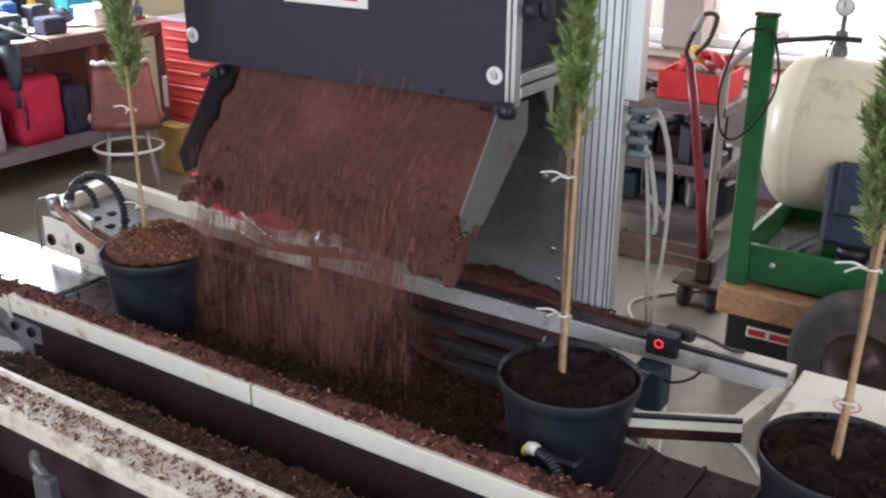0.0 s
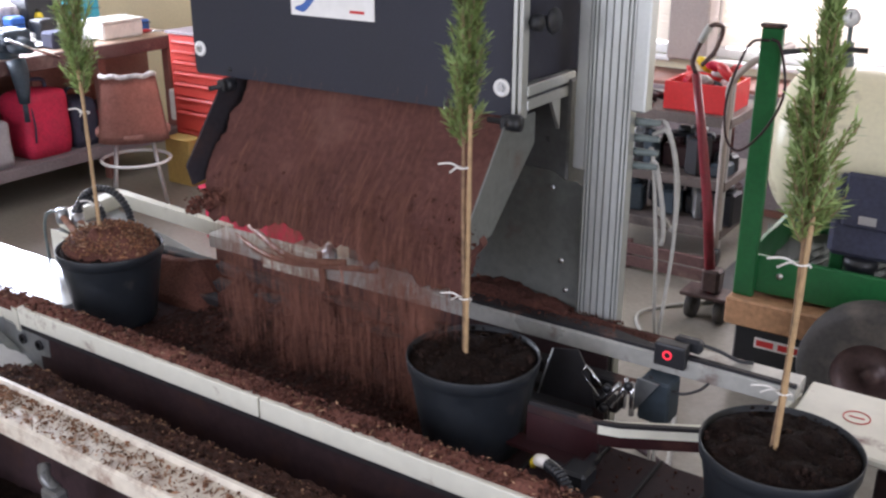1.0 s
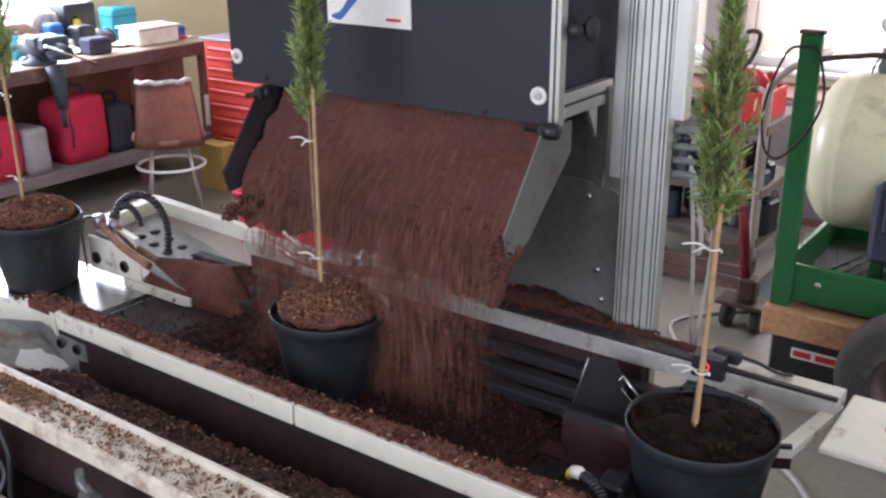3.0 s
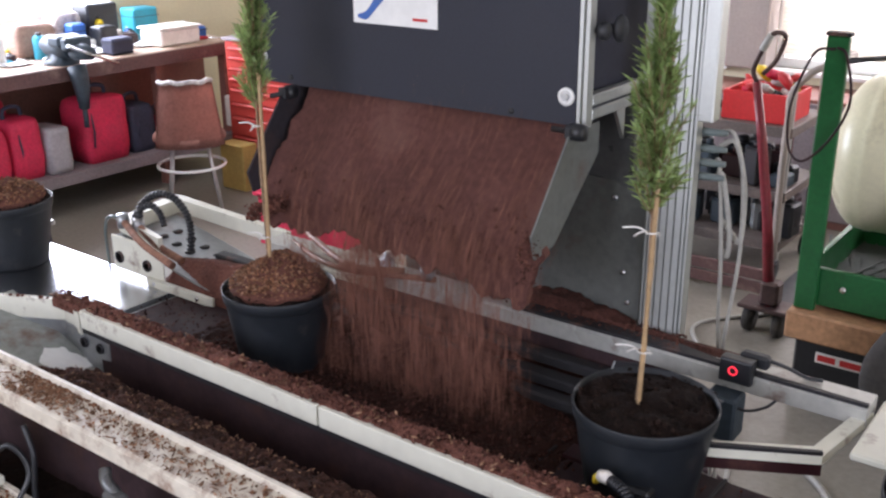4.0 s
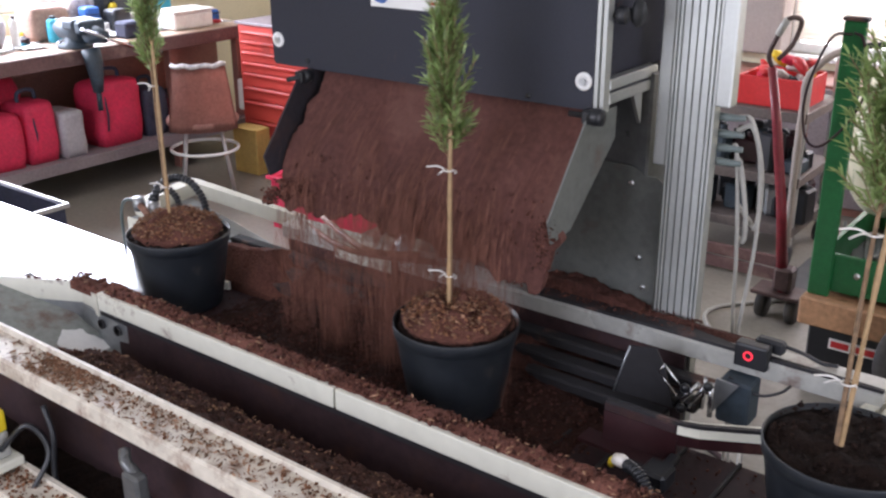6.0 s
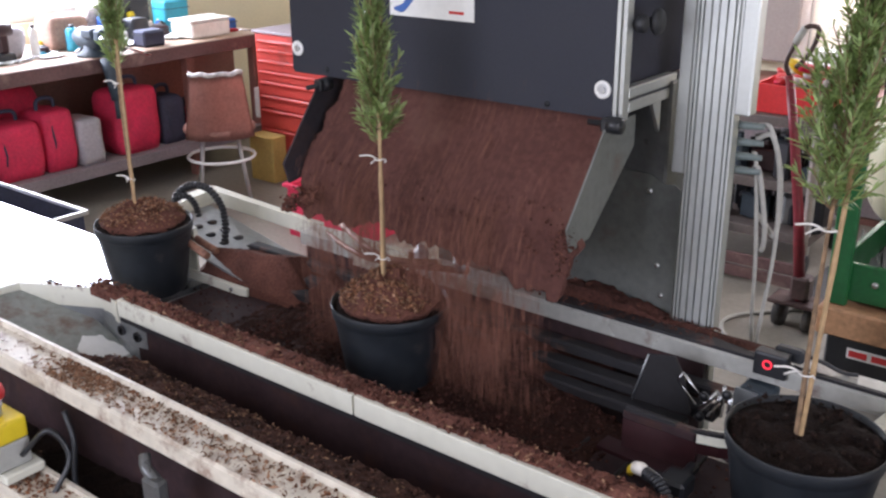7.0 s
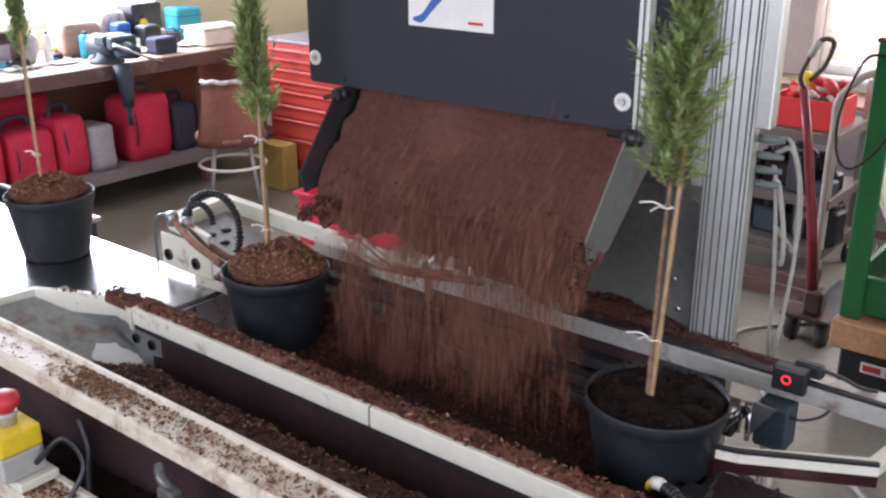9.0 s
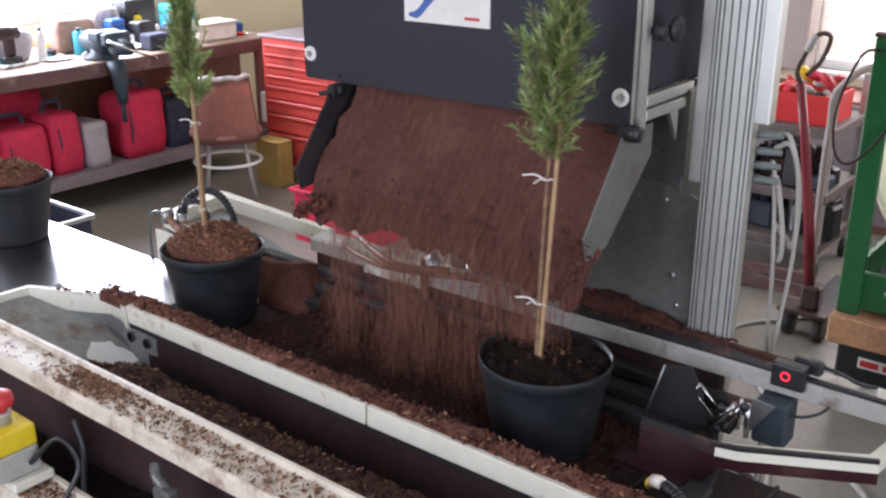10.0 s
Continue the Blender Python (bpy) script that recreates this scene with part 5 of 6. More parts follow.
def bench_clutter():
    v = thing("bench_vise", "blue grey cast vise clamped to the bench edge", "vise")
    bm = bmesh.new()
    lathe(bm, [(0.0001, 0.876), (0.10, 0.876), (0.10, 0.89), (0.06, 0.91), (0.055, 0.94), (0.0001, 0.94)], 20, (-4.0, 2.06, 0))
    part("swivel_base", bm, M_VISE, v)
    bm = bmesh.new()
    tube(bm, [(-4.16, 2.06, 0.975), (-4.10, 2.06, 0.975), (-3.98, 2.06, 0.972), (-3.88, 2.06, 0.97)], 0.06, 16, radii=[0.035, 0.062, 0.066, 0.060])
    box(bm, -3.99, -3.88, 1.975, 2.145, 0.985, 1.045, 0.012)
    part("body", bm, M_VISE, v)
    bm = bmesh.new()
    tube(bm, [(-3.84, 2.06, 0.965), (-3.78, 2.06, 0.965), (-3.70, 2.06, 0.96)], 0.05, 14, radii=[0.055, 0.05, 0.035])
    box(bm, -3.865, -3.80, 1.975, 2.145, 0.97, 1.045, 0.012)
    part("jaw", bm, M_VISE, v)
    bm = bmesh.new()
    tube(bm, [(-3.86, 2.06, 0.875), (-3.835, 2.06, 0.80), (-3.83, 2.06, 0.70), (-3.83, 2.06, 0.63)], 0.04, 12, radii=[0.055, 0.05, 0.038, 0.03])
    part("clamp_foot", bm, M_VISE, v)
    bm = bmesh.new()
    tube(bm, [(-3.70, 1.92, 1.02), (-3.69, 2.07, 0.95), (-3.68, 2.22, 0.885)], 0.008, 8)
    part("lever", bm, M_STEEL, v)
    bm = bmesh.new()
    tube(bm, [(-3.83, 2.06, 0.66), (-3.83, 2.06, 0.60), (-3.83, 2.06, 0.52)], 0.016, 10)
    part("screw", bm, M_VISE, v)
    d = thing("power_drill", "dark red cordless drill standing on the bench", "drill")
    bm = bmesh.new()
    tube(bm, [(-4.18, 1.42, 1.06), (-4.18, 1.52, 1.06), (-4.18, 1.60, 1.06), (-4.18, 1.66, 1.06)], 0.04, 12, radii=[0.018, 0.040, 0.042, 0.036])
    part("motor_housing", bm, M_MAROON, d)
    block("grip", M_MAROON, d, -4.205, -4.155, 1.575, 1.635, 0.93, 1.04, bevel=0.012)
    block("battery", M_BLACK, d, -4.215, -4.145, 1.55, 1.66, 0.876, 0.93, bevel=0.008)
    p = thing("storage_box", "milky white plastic box with items on the bench", "box")
    block("tub", M_CLEAR, p, -4.22, -4.0, 2.78, 3.10, 0.876, 0.98, bevel=0.012)
    block("lid", M_CLEAR, p, -4.23, -3.99, 2.77, 3.11, 0.981, 0.995, bevel=0.005)
    for name, lab, cat, mat, lim in (
        ("case", "dark blue square case on the bench", "case", M_BAGDARK, (-4.1, -3.98, 2.40, 2.56, 0.876, 0.975)),
        ("carton", "brown cardboard carton on the bench", "box", M_PINE, (-4.66, -4.48, 2.08, 2.34, 0.876, 1.04)),
        ("canister", "blue plastic canister at the back of the bench", "can", M_BLUE, (-4.44, -4.34, 2.38, 2.48, 0.876, 1.04)),
        ("case", "cyan plastic case at the back of the bench", "case", M_CYAN, (-4.66, -4.50, 2.96, 3.16, 0.876, 1.07)),
        ("case", "black tool case at the back of the bench", "case", M_BLACK, (-4.6, -4.42, 2.55, 2.78, 0.876, 1.14)),
        ("tin", "small blue tin near the bench end", "can", M_BLUE, (-4.22, -4.12, 3.16, 3.26, 0.876, 0.955)),
        ("case", "maroon tool case on the bench", "case", M_MAROON, (-4.4, -4.25, 2.62, 2.80, 0.876, 0.95)),
        ("case", "blue grey tool case on the bench", "case", M_VISE, (-4.15, -3.98, 1.18, 1.36, 0.876, 0.955)),
    ):
        t = thing(name, lab, cat)
        block("body", mat, t, *lim, bevel=0.012)
        x0, x1, y0, y1, z0, z1 = lim
        block("lid_seam", M_BLACK, t, x0 - 0.001, x1 + 0.002, y0 - 0.001, y1 + 0.001, z0 + (z1 - z0) * 0.7, z0 + (z1 - z0) * 0.7 + 0.005, bevel=0)
    rng = random.Random(77)
    tools = [("screwdriver", M_CRATE), ("chisel", M_YELLOW), ("file", M_STEEL), ("wrench", M_STEEL), ("scraper", M_CYAN), ("wrench", M_STEEL), ("screwdriver", M_BLUE), ("pliers", M_MAROON), ("rule", M_YELLOW),
             ("file", M_STEEL), ("pliers", M_BLACK), ("screwdriver", M_MUSH)]
    for i, (name, mat) in enumerate(tools):
        y = 1.1 + 0.185 * i
        x = -4.12 + rng.uniform(-0.14, 0.14)
        t = thing(name, "small %s lying on the cluttered workbench" % name, "tool", "tools on the workbench", pose(x, y, 0.889, 0, 0, rng.uniform(20, 160)))
        bm = bmesh.new()
        tube(bm, [(-0.02, 0, 0), (0.02, 0, 0), (0.07, 0, 0), (0.09, 0, 0)], 0.012, 10, radii=[0.008, 0.013, 0.012, 0.007])
        part("grip", bm, mat, t)
        bm = bmesh.new()
        tube(bm, [(0.09, 0, 0), (0.14, 0, -0.002), (0.21, 0, -0.006)], 0.004, 8)
        part("blade", bm, M_STEEL, t)
    kinds = (("spray_can", M_BLUE, "blue spray can"), ("spray_can", M_TIE, "white spray can"), ("jar", M_CLEAR, "milky plastic jar"), ("tape_roll", M_CYAN, "cyan tape roll"), ("tape_roll", M_TIE, "white tape roll"),
             ("tin", M_YELLOW, "yellow tin"), ("bottle", M_BLACK, "black bottle"), ("bottle", M_TIE, "white bottle"), ("tin", M_MAROON, "maroon tin"), ("bottle", M_CYAN, "cyan bottle"))
    for i in range(34):
        name, mat, word = kinds[(i * 7) % 10]
        x, y = rng.uniform(-4.62, -4.22), 0.95 + 0.067 * i
        t = thing(name, "%s standing among clutter on the workbench" % word, "can" if name in ("tin", "spray_can") else name.split("_")[0], "small containers on the workbench", pose(x, y, 0.8755))
        r, h = rng.uniform(0.022, 0.04), rng.uniform(0.05, 0.19)
        if name == "tape_roll":
            r, h = 0.05, 0.04
        bm = bmesh.new()
        lathe(bm, [(0.0001, 0), (r, 0), (r * 1.03, 0.004), (r * 1.03, h * 0.78), (r * 0.8, h * 0.86), (r * 0.45, h * 0.9)], 16)
        part("body", bm, mat, t)
        bm = bmesh.new()
        lathe(bm, [(r * 0.44, h * 0.9), (r * 0.44, h), (0.0001, h)], 12)
        part("cap", bm, M_BLACK if i % 3 else M_TIE, t)
    for i in range(7):
        y = 1.2 + 0.30 * i + rng.uniform(-0.05, 0.05)
        t = thing("paper_sheet", "crumpled pale paper lying on the workbench", "paper", "papers on the workbench")
        bm = bmesh.new()
        n = 8
        grid = [[bm.verts.new((-4.30 + 0.21 * a / n + rng.uniform(-0.003, 0.003), y + 0.16 * b / n, 0.877 + 0.012 + 0.011 * noise.noise((a * 0.6, b * 0.6, i)))) for a in range(n + 1)] for b in range(n + 1)]
        for r0, r1 in zip(grid, grid[1:]):
            for a in range(n):
                bm.faces.new((r0[a], r0[a + 1], r1[a + 1], r1[a]))
        part("sheet", bm, M_WHITE, t)


bench_clutter()


def chair():
    t = thing("work_chair", "brown fabric work chair with foot ring and grey legs", "chair", m=pose(-3.46, 2.50, 0, 0, 0, 52))
    bm = bmesh.new()
    n, rows = 14, []
    for j in range(9):
        v = j / 8
        row = []
        for i in range(n + 1):
            a = radians(-62 + 124 * i / n)
            w = 0.228 - 0.055 * v
            row.append(bm.verts.new((w * math.sin(a), -0.06 - 0.15 * math.cos(a) - 0.02 * v + 0.006 * noise.noise((i * 0.8, j * 0.8, 2)), 0.40 + 0.385 * v)))
        rows.append(row)
    for r0, r1 in zip(rows, rows[1:]):
        for i in range(n):
            bm.faces.new((r0[i], r0[i + 1], r1[i + 1], r1[i])).smooth = True
    g = bmesh.ops.solidify(bm, geom=bm.faces[:], thickness=0.045)
    part("backrest", bm, M_FABRIC, t, "brown fabric wrapped backrest")
    bm = bmesh.new()
    tube(bm, curve([(0.172 * math.sin(radians(a)), -0.07 - 0.15 * math.cos(radians(a)), 0.79 + 0.006 * math.sin(a)) for a in range(-60, 61, 15)], 3), 0.015, 8)
    part("head_piping", bm, M_PALEEDGE, t, "worn pale upper edge")
    bm = bmesh.new()
    lathe(bm, [(0.0001, 0.41), (0.19, 0.41), (0.215, 0.425), (0.215, 0.45), (0.19, 0.475), (0.0001, 0.485)], 28)
    part("seat", bm, M_FABRIC, t)
    for a in (45, 135, 225, 315):
        c, s = math.cos(radians(a)), math.sin(radians(a))
        bm = bmesh.new()
        tube(bm, [(0.14 * c, 0.14 * s, 0.412), (0.175 * c, 0.175 * s, 0.2), (0.215 * c, 0.215 * s, 0.0)], 0.012, 10)
        part("leg", bm, M_LEG, t)
    bm = bmesh.new()
    tube(bm, [(0.200 * math.cos(2 * math.pi * k / 40), 0.200 * math.sin(2 * math.pi * k / 40), 0.26) for k in range(41)], 0.010, 8)
    part("foot_ring", bm, M_WHITE, t, "pale metal foot ring")


chair()


def cabinet():
    t = thing("tool_cabinet", "red steel tool cabinet with shallow drawers on castors", "cabinet")
    block("carcass", M_RED, t, -3.68, -2.92, 3.02, 3.47, 0.10, 0.925, bevel=0.006)
    block("top_tray", M_GREYWOOD, t, -3.69, -2.91, 3.0, 3.48, 0.926, 0.945, bevel=0.004)
    z = 0.885
    for h in (0.055, 0.062, 0.062, 0.062, 0.085, 0.085, 0.12, 0.135):
        d = block("drawer", M_RED, t, -3.64, -2.96, 3.003, 3.019, z - h + 0.008, z, bevel=0.003)
        bm = bmesh.new()
        prism(bm, [(2.984, z - 0.006), (3.002, z - 0.003), (3.002, z - 0.018), (2.990, z - 0.018)], -3.63, -2.97, "x")
        part("pull", bm, M_RED, d)
        z -= h + 0.006
    for x in (-3.6, -3.0):
        for y in (3.08, 3.41):
            bm = bmesh.new()
            lathe(bm, [(0.02, -0.016), (0.047, -0.014), (0.05, -0.008), (0.05, 0.008), (0.047, 0.014), (0.02, 0.016)], 20, (x, y, 0.05), "x")
            part("castor", bm, M_BLACK, t)
    t2 = thing("radio", "small black box on the red tool cabinet", "box")
    block("body", M_BLACK, t2, -3.38, -3.25, 3.1, 3.22, 0.946, 1.03, bevel=0.008)
    block("dial", M_GREYBOX, t2, -3.36, -3.30, 3.094, 3.10, 0.97, 1.01, bevel=0.002)
    t = thing("cleaning_cloth", "white and orange cloth hung on the cabinet side", "cloth")
    block("cloth", M_TIE, t, -3.74, -3.6815, 3.03, 3.20, 0.36, 0.56, bevel=0.008)
    block("band", M_YELLOW, t, -3.745, -3.741, 3.04, 3.19, 0.37, 0.44, bevel=0.001)


cabinet()


def floor_things():
    def tub(name, lab, mat, x0, x1, y0, y1, z1, rim, rim_mat):
        t = thing(name, lab, "crate")
        w = 0.012
        for lim in ((x0, x1, y0, y0 + w, 0.012, z1), (x0, x1, y1 - w, y1, 0.012, z1), (x0, x0 + w, y0 + w, y1 - w, 0.012, z1), (x1 - w, x1, y0 + w, y1 - w, 0.012, z1)):
            block("side", mat, t, *lim, bevel=0.002)
        block("base", mat, t, x0, x1, y0, y1, 0.0, 0.0115, bevel=0.002)
        for lim in ((x0 - rim, x1 + rim, y0 - rim, y0, z1 - 0.014, z1 + 0.006), (x0 - rim, x1 + rim, y1, y1 + rim, z1 - 0.014, z1 + 0.006), (x0 - rim, x0, y0, y1, z1 - 0.014, z1 + 0.006), (x1, x1 + rim, y0, y1, z1 - 0.014, z1 + 0.006)):
            block("rim", rim_mat, t, *lim, bevel=0.002)
        return t
    tub("crate", "tall black plastic crate with a worn pale rim", M_BAGDARK, -3.3, -2.50, 0.56, 0.955, 0.50, 0.016, M_LEG)
    tub("crate", "pink red plastic crate on the concrete floor", M_BAG, -2.62, -2.16, 2.25, 2.62, 0.29, 0.02, M_BAG)
    t = thing("carton", "ochre cardboard carton on the floor behind the chair", "box")
    block("body", M_OCHRE, t, -3.62, -3.40, 2.86, 3.0 - 0.02, 0.0, 0.30, bevel=0.006)
    block("flap", M_OCHRE, t, -3.62, -3.40, 2.83, 2.86, 0.30, 0.305, bevel=0.001)
    # far back clutter against the wall
    t = thing("cupboard", "plain dark cupboard against the north wall", "cupboard")
    block("carcass", M_BROWNWOOD, t, -3.6, -2.4, 4.25, 4.74, 0.0, 0.8, bevel=0.005)
    # added long low box with doors, there only to darken the background
    t2 = thing("background_filler", "long low box added to darken the background beneath the window", "cupboard")
    block("carcass", M_BROWNWOOD, t2, -2.0, 1.9, 4.30, 4.74, 0.0, 0.72, bevel=0.005)
    for k in range(5):
        block("door", M_GREYWOOD, t2, -1.98 + 0.78 * k, -1.98 + 0.78 * k + 0.76, 4.282, 4.299, 0.05, 0.70, bevel=0.003)
    for x in (-3.58, -2.99):
        d = block("door", M_BROWNWOOD, t, x, x + 0.57, 4.23, 4.249, 0.04, 0.78, bevel=0.003)
        block("handle", M_STEEL, d, x + 0.27, x + 0.30, 4.215, 4.229, 0.45, 0.60, bevel=0.003)


floor_things()


# ---------------------------------------------------------------- workshop right of the machine
def hoses():
    t = thing("hose_bundle", "pale air hoses with grey fittings hanging by the post", "hose")
    for k, pts in enumerate((
        [(0.52, 0.705, 1.36), (0.565, 0.70, 1.355), (0.60, 0.71, 1.27), (0.605, 0.73, 1.10), (0.575, 0.75, 0.92), (0.55, 0.78, 0.80), (0.52, 0.84, 0.40), (0.50, 0.95, 0.02)],
        [(0.52, 0.705, 1.30), (0.555, 0.70, 1.29), (0.585, 0.71, 1.20), (0.59, 0.74, 1.05), (0.575, 0.77, 0.90), (0.58, 0.80, 0.75), (0.57, 0.88, 0.35), (0.55, 1.02, 0.02)],
        [(0.52, 0.705, 1.33), (0.59, 0.70, 1.34), (0.63, 0.72, 1.24), (0.62, 0.74, 1.12), (0.57, 0.75, 1.13), (0.52, 0.745, 1.16)],
        [(0.52, 0.705, 1.27), (0.55, 0.70, 1.26), (0.58, 0.72, 1.15), (0.57, 0.74, 1.08), (0.53, 0.745, 1.09)])):
        bm = bmesh.new()
        tube(bm, curve([(0.5 + (p[0] - 0.5) * (0.62, 0.25, 0.5, 0.5)[k], p[1], p[2]) for p in pts], 7), 0.0046 if k < 2 else 0.0055, 10)
        part("hose", bm, M_HOSE, t)
    for z in (1.265, 1.295, 1.325, 1.36):
        bm = bmesh.new()
        tube(bm, [(0.470, 0.680, z), (0.49, 0.683, z), (0.530, 0.690, z)], 0.010, 10, radii=[0.009, 0.0085, 0.006])
        part("fitting", bm, M_TEAL, t, "grey teal push fitting")
    t = thing("floor_hose", "thin hose lying in a loop on the floor", "hose")
    bm = bmesh.new()
    tube(bm, curve([(0.45, 1.1, 0.008), (0.2, 1.9, 0.008), (-0.05, 2.3, 0.008), (-0.25, 2.62, 0.008), (-0.02, 2.95, 0.008), (0.02, 3.2, 0.008), (-0.4, 3.25, 0.008), (-0.75, 2.9, 0.008), (-1.0, 2.3, 0.008)], 8), 0.009, 8)
    part("hose", bm, M_HOSE, t)
    t = thing("floor_hose", "dark hose lying straight across the floor", "hose")
    bm = bmesh.new()
    tube(bm, curve([(0.9, 0.98, 0.008), (0.7, 1.25, 0.008), (0.35, 1.5, 0.008), (-0.3, 1.7, 0.008), (-1.2, 1.6, 0.008)], 8), 0.010, 8)
    part("hose", bm, M_BELT, t)
    t = thing("floor_hose", "pale hose lying under the machine deck", "hose")
    bm = bmesh.new()
    tube(bm, curve([(1.2, 1.05, 0.009), (0.85, 1.3, 0.009), (0.55, 1.7, 0.009), (0.3, 1.75, 0.009)], 8), 0.012, 8)
    part("hose", bm, M_HOSE, t)


hoses()


def rack():
    t = thing("shelf_trolley", "grey steel shelf trolley loaded with dark parts", "trolley")
    for z in (0.20, 0.45, 0.765):
        block("shelf", M_RACK, t, -0.80, -0.15, 3.35, 3.85, z - 0.05, z, bevel=0.004)
    for x in (-0.78, -0.17):
        for y in (3.37, 3.83):
            block("upright", M_LEG, t, x - 0.015, x + 0.015, y - 0.015, y + 0.015, 0.10, 0.80 if x < -0.5 else 0.96, bevel=0.003)
            bm = bmesh.new()
            lathe(bm, [(0.02, -0.015), (0.05, -0.012), (0.05, 0.012), (0.02, 0.015)], 18, (x, y, 0.05), "x")
            part("castor", bm, M_BLACK, t)
    bm = bmesh.new()
    tube(bm, curve([(-0.165, 3.33, 0.12), (-0.172, 3.33, 0.597), (-0.169, 3.33, 0.81), (-0.165, 3.33, 0.935), (-0.085, 3.34, 1.04), (-0.02, 3.45, 1.07), (-0.02, 3.75, 1.07), (-0.085, 3.86, 1.04), (-0.165, 3.87, 0.935), (-0.17, 3.87, 0.12)], 6), 0.017, 10)
    part("push_handle", bm, M_PILLAR, t, "bent grey brown tube handle")
    c = thing("parts_crate", "red plastic crate full of loose parts", "crate")
    for lim in ((-0.52, -0.19, 3.40, 3.412, 0.766, 0.905), (-0.52, -0.19, 3.70, 3.712, 0.766, 0.905), (-0.52, -0.508, 3.412, 3.70, 0.766, 0.905), (-0.202, -0.19, 3.412, 3.70, 0.766, 0.905)):
        block("side", M_CRATE, c, *lim, bevel=0.003)
    block("base", M_CRATE, c, -0.507, -0.203, 3.413, 3.699, 0.766, 0.775, bevel=0)
    rng = random.Random(4)
    for i in range(26):
        name, mat = rng.choice((("glove", M_TIE), ("glove", M_TIE), ("bottle", M_YELLOW), ("fitting", M_CRATE), ("fitting", M_BLACK), ("cloth", M_BAG), ("glove", M_PALEEDGE), ("fitting", M_MUSH)))
        z = 0.81 + 0.045 * (i // 7) + rng.uniform(0, 0.02)
        s = thing(name, "small %s lying in the red parts crate" % name, "part", "loose parts in the crate", pose(rng.uniform(-0.47, -0.24), rng.uniform(3.45, 3.66), z, rng.uniform(0, 80), rng.uniform(0, 60), rng.uniform(0, 80)))
        bm = bmesh.new()
        tube(bm, [(-0.05, 0, 0), (-0.02, 0.006, 0), (0.02, 0, 0.004), (0.055, 0, 0)], 0.02, 9, radii=[0.010, 0.022, 0.026, 0.012])
        for v in bm.verts:
            v.co += 0.010 * noise.noise_vector(v.co * 40 + Vector((i, 0, 0)))
        part("body", bm, mat, s)
    for i in range(44):
        z = rng.choice((0.20, 0.45))
        w, d, h = rng.uniform(0.06, 0.16), rng.uniform(0.05, 0.12), rng.uniform(0.07, 0.19)
        mat, word = rng.choice(((M_BLACK, "black"), (M_VISE, "dark blue grey"), (M_MAROON, "dark red"), (M_BAGDARK, "navy"), (M_GALV, "grey metal"), (M_BLACK, "black")))
        x, y = -0.74 + 0.5 * ((i * 0.37) % 1), rng.uniform(3.40, 3.70)
        s = thing("machine_part", "%s machine part stored on the trolley shelf" % word, "part", "parts on the trolley", pose(x, y, z + 0.001, 0, 0, rng.uniform(-25, 25)))
        block("body", mat, s, 0, w, 0, d, 0, h, bevel=0.012)
        bm = bmesh.new()
        lathe(bm, [(min(w, d) * 0.3, h + 0.0005), (min(w, d) * 0.28, h + 0.03), (0.0001, h + 0.031)], 12, (w / 2, d / 2, 0))
        part("boss", bm, mat, s)
    g = thing("work_gloves", "heap of dark gloves on the trolley top", "glove")
    bm = bmesh.new()
    for a in range(4):
        tube(bm, curve([(-0.76 + 0.02 * a, 3.40 + 0.05 * a, 0.785), (-0.70, 3.42 + 0.03 * a, 0.83), (-0.62 + 0.01 * a, 3.40 + 0.06 * a, 0.788)], 4), 0.022, 8)
    part("fabric", bm, M_BLACK, g)
    p = thing("wood_crate", "low wooden box on the floor below the shelves", "crate")
    for z in (0.02, 0.085):
        block("board", M_APRON, p, -1.0, -0.1, 3.10, 3.12, z, z + 0.055, bevel=0.003)
    for x in (-0.98, -0.55, -0.14):
        block("post", M_APRON, p, x, x + 0.03, 3.121, 3.15, 0.0, 0.15, bevel=0.003)


rack()


def lever():
    t = thing("pallet_truck", "pallet truck with worn dark red drawbar", "pallet truck")
    bm = bmesh.new()
    tube(bm, [(0.03, 2.72, 0.14), (-0.02, 2.73, 0.5), (-0.085, 2.74, 0.85), (-0.135, 2.75, 1.08)], 0.021, 12, radii=[0.026, 0.022, 0.020, 0.018])
    part("drawbar", bm, M_DRAWBAR, t, "dark red painted drawbar")
    bm = bmesh.new()
    tube(bm, curve([(-0.135, 2.75, 1.08), (-0.15, 2.74, 1.13), (-0.12, 2.73, 1.21), (-0.085, 2.72, 1.275), (-0.055, 2.74, 1.285), (-0.045, 2.77, 1.26), (-0.075, 2.78, 1.17), (-0.12, 2.765, 1.11)], 5), 0.010, 10)
    part("grip_loop", bm, M_GRIP, t, "worn dark steel grip loop")
    bm = bmesh.new()
    tube(bm, [(-0.118, 2.73, 1.215), (-0.10, 2.724, 1.25), (-0.083, 2.722, 1.28)], 0.015, 10)
    part("grip", bm, M_GREYBOX, t, "pale grey hand grip")
    block("foot", M_GRIP, t, -0.010, 0.070, 2.69, 2.77, 0.1405, 0.25, bevel=0.012)
    block("axle_plate", M_GRIP, t, -0.09, 0.12, 2.66, 2.80, 0.122, 0.140, bevel=0.004)
    for x in (-0.05, 0.08):
        bm = bmesh.new()
        lathe(bm, [(0.02, -0.022), (0.055, -0.02), (0.06, -0.014), (0.06, 0.014), (0.055, 0.02), (0.02, 0.022)], 22, (x, 2.73, 0.061), "x")
        part("wheel", bm, M_TYRE, t)
    block("fork", M_BLACK, t, -0.04, 0.10, 2.82, 3.3, 0.05, 0.10, bevel=0.006)


lever()


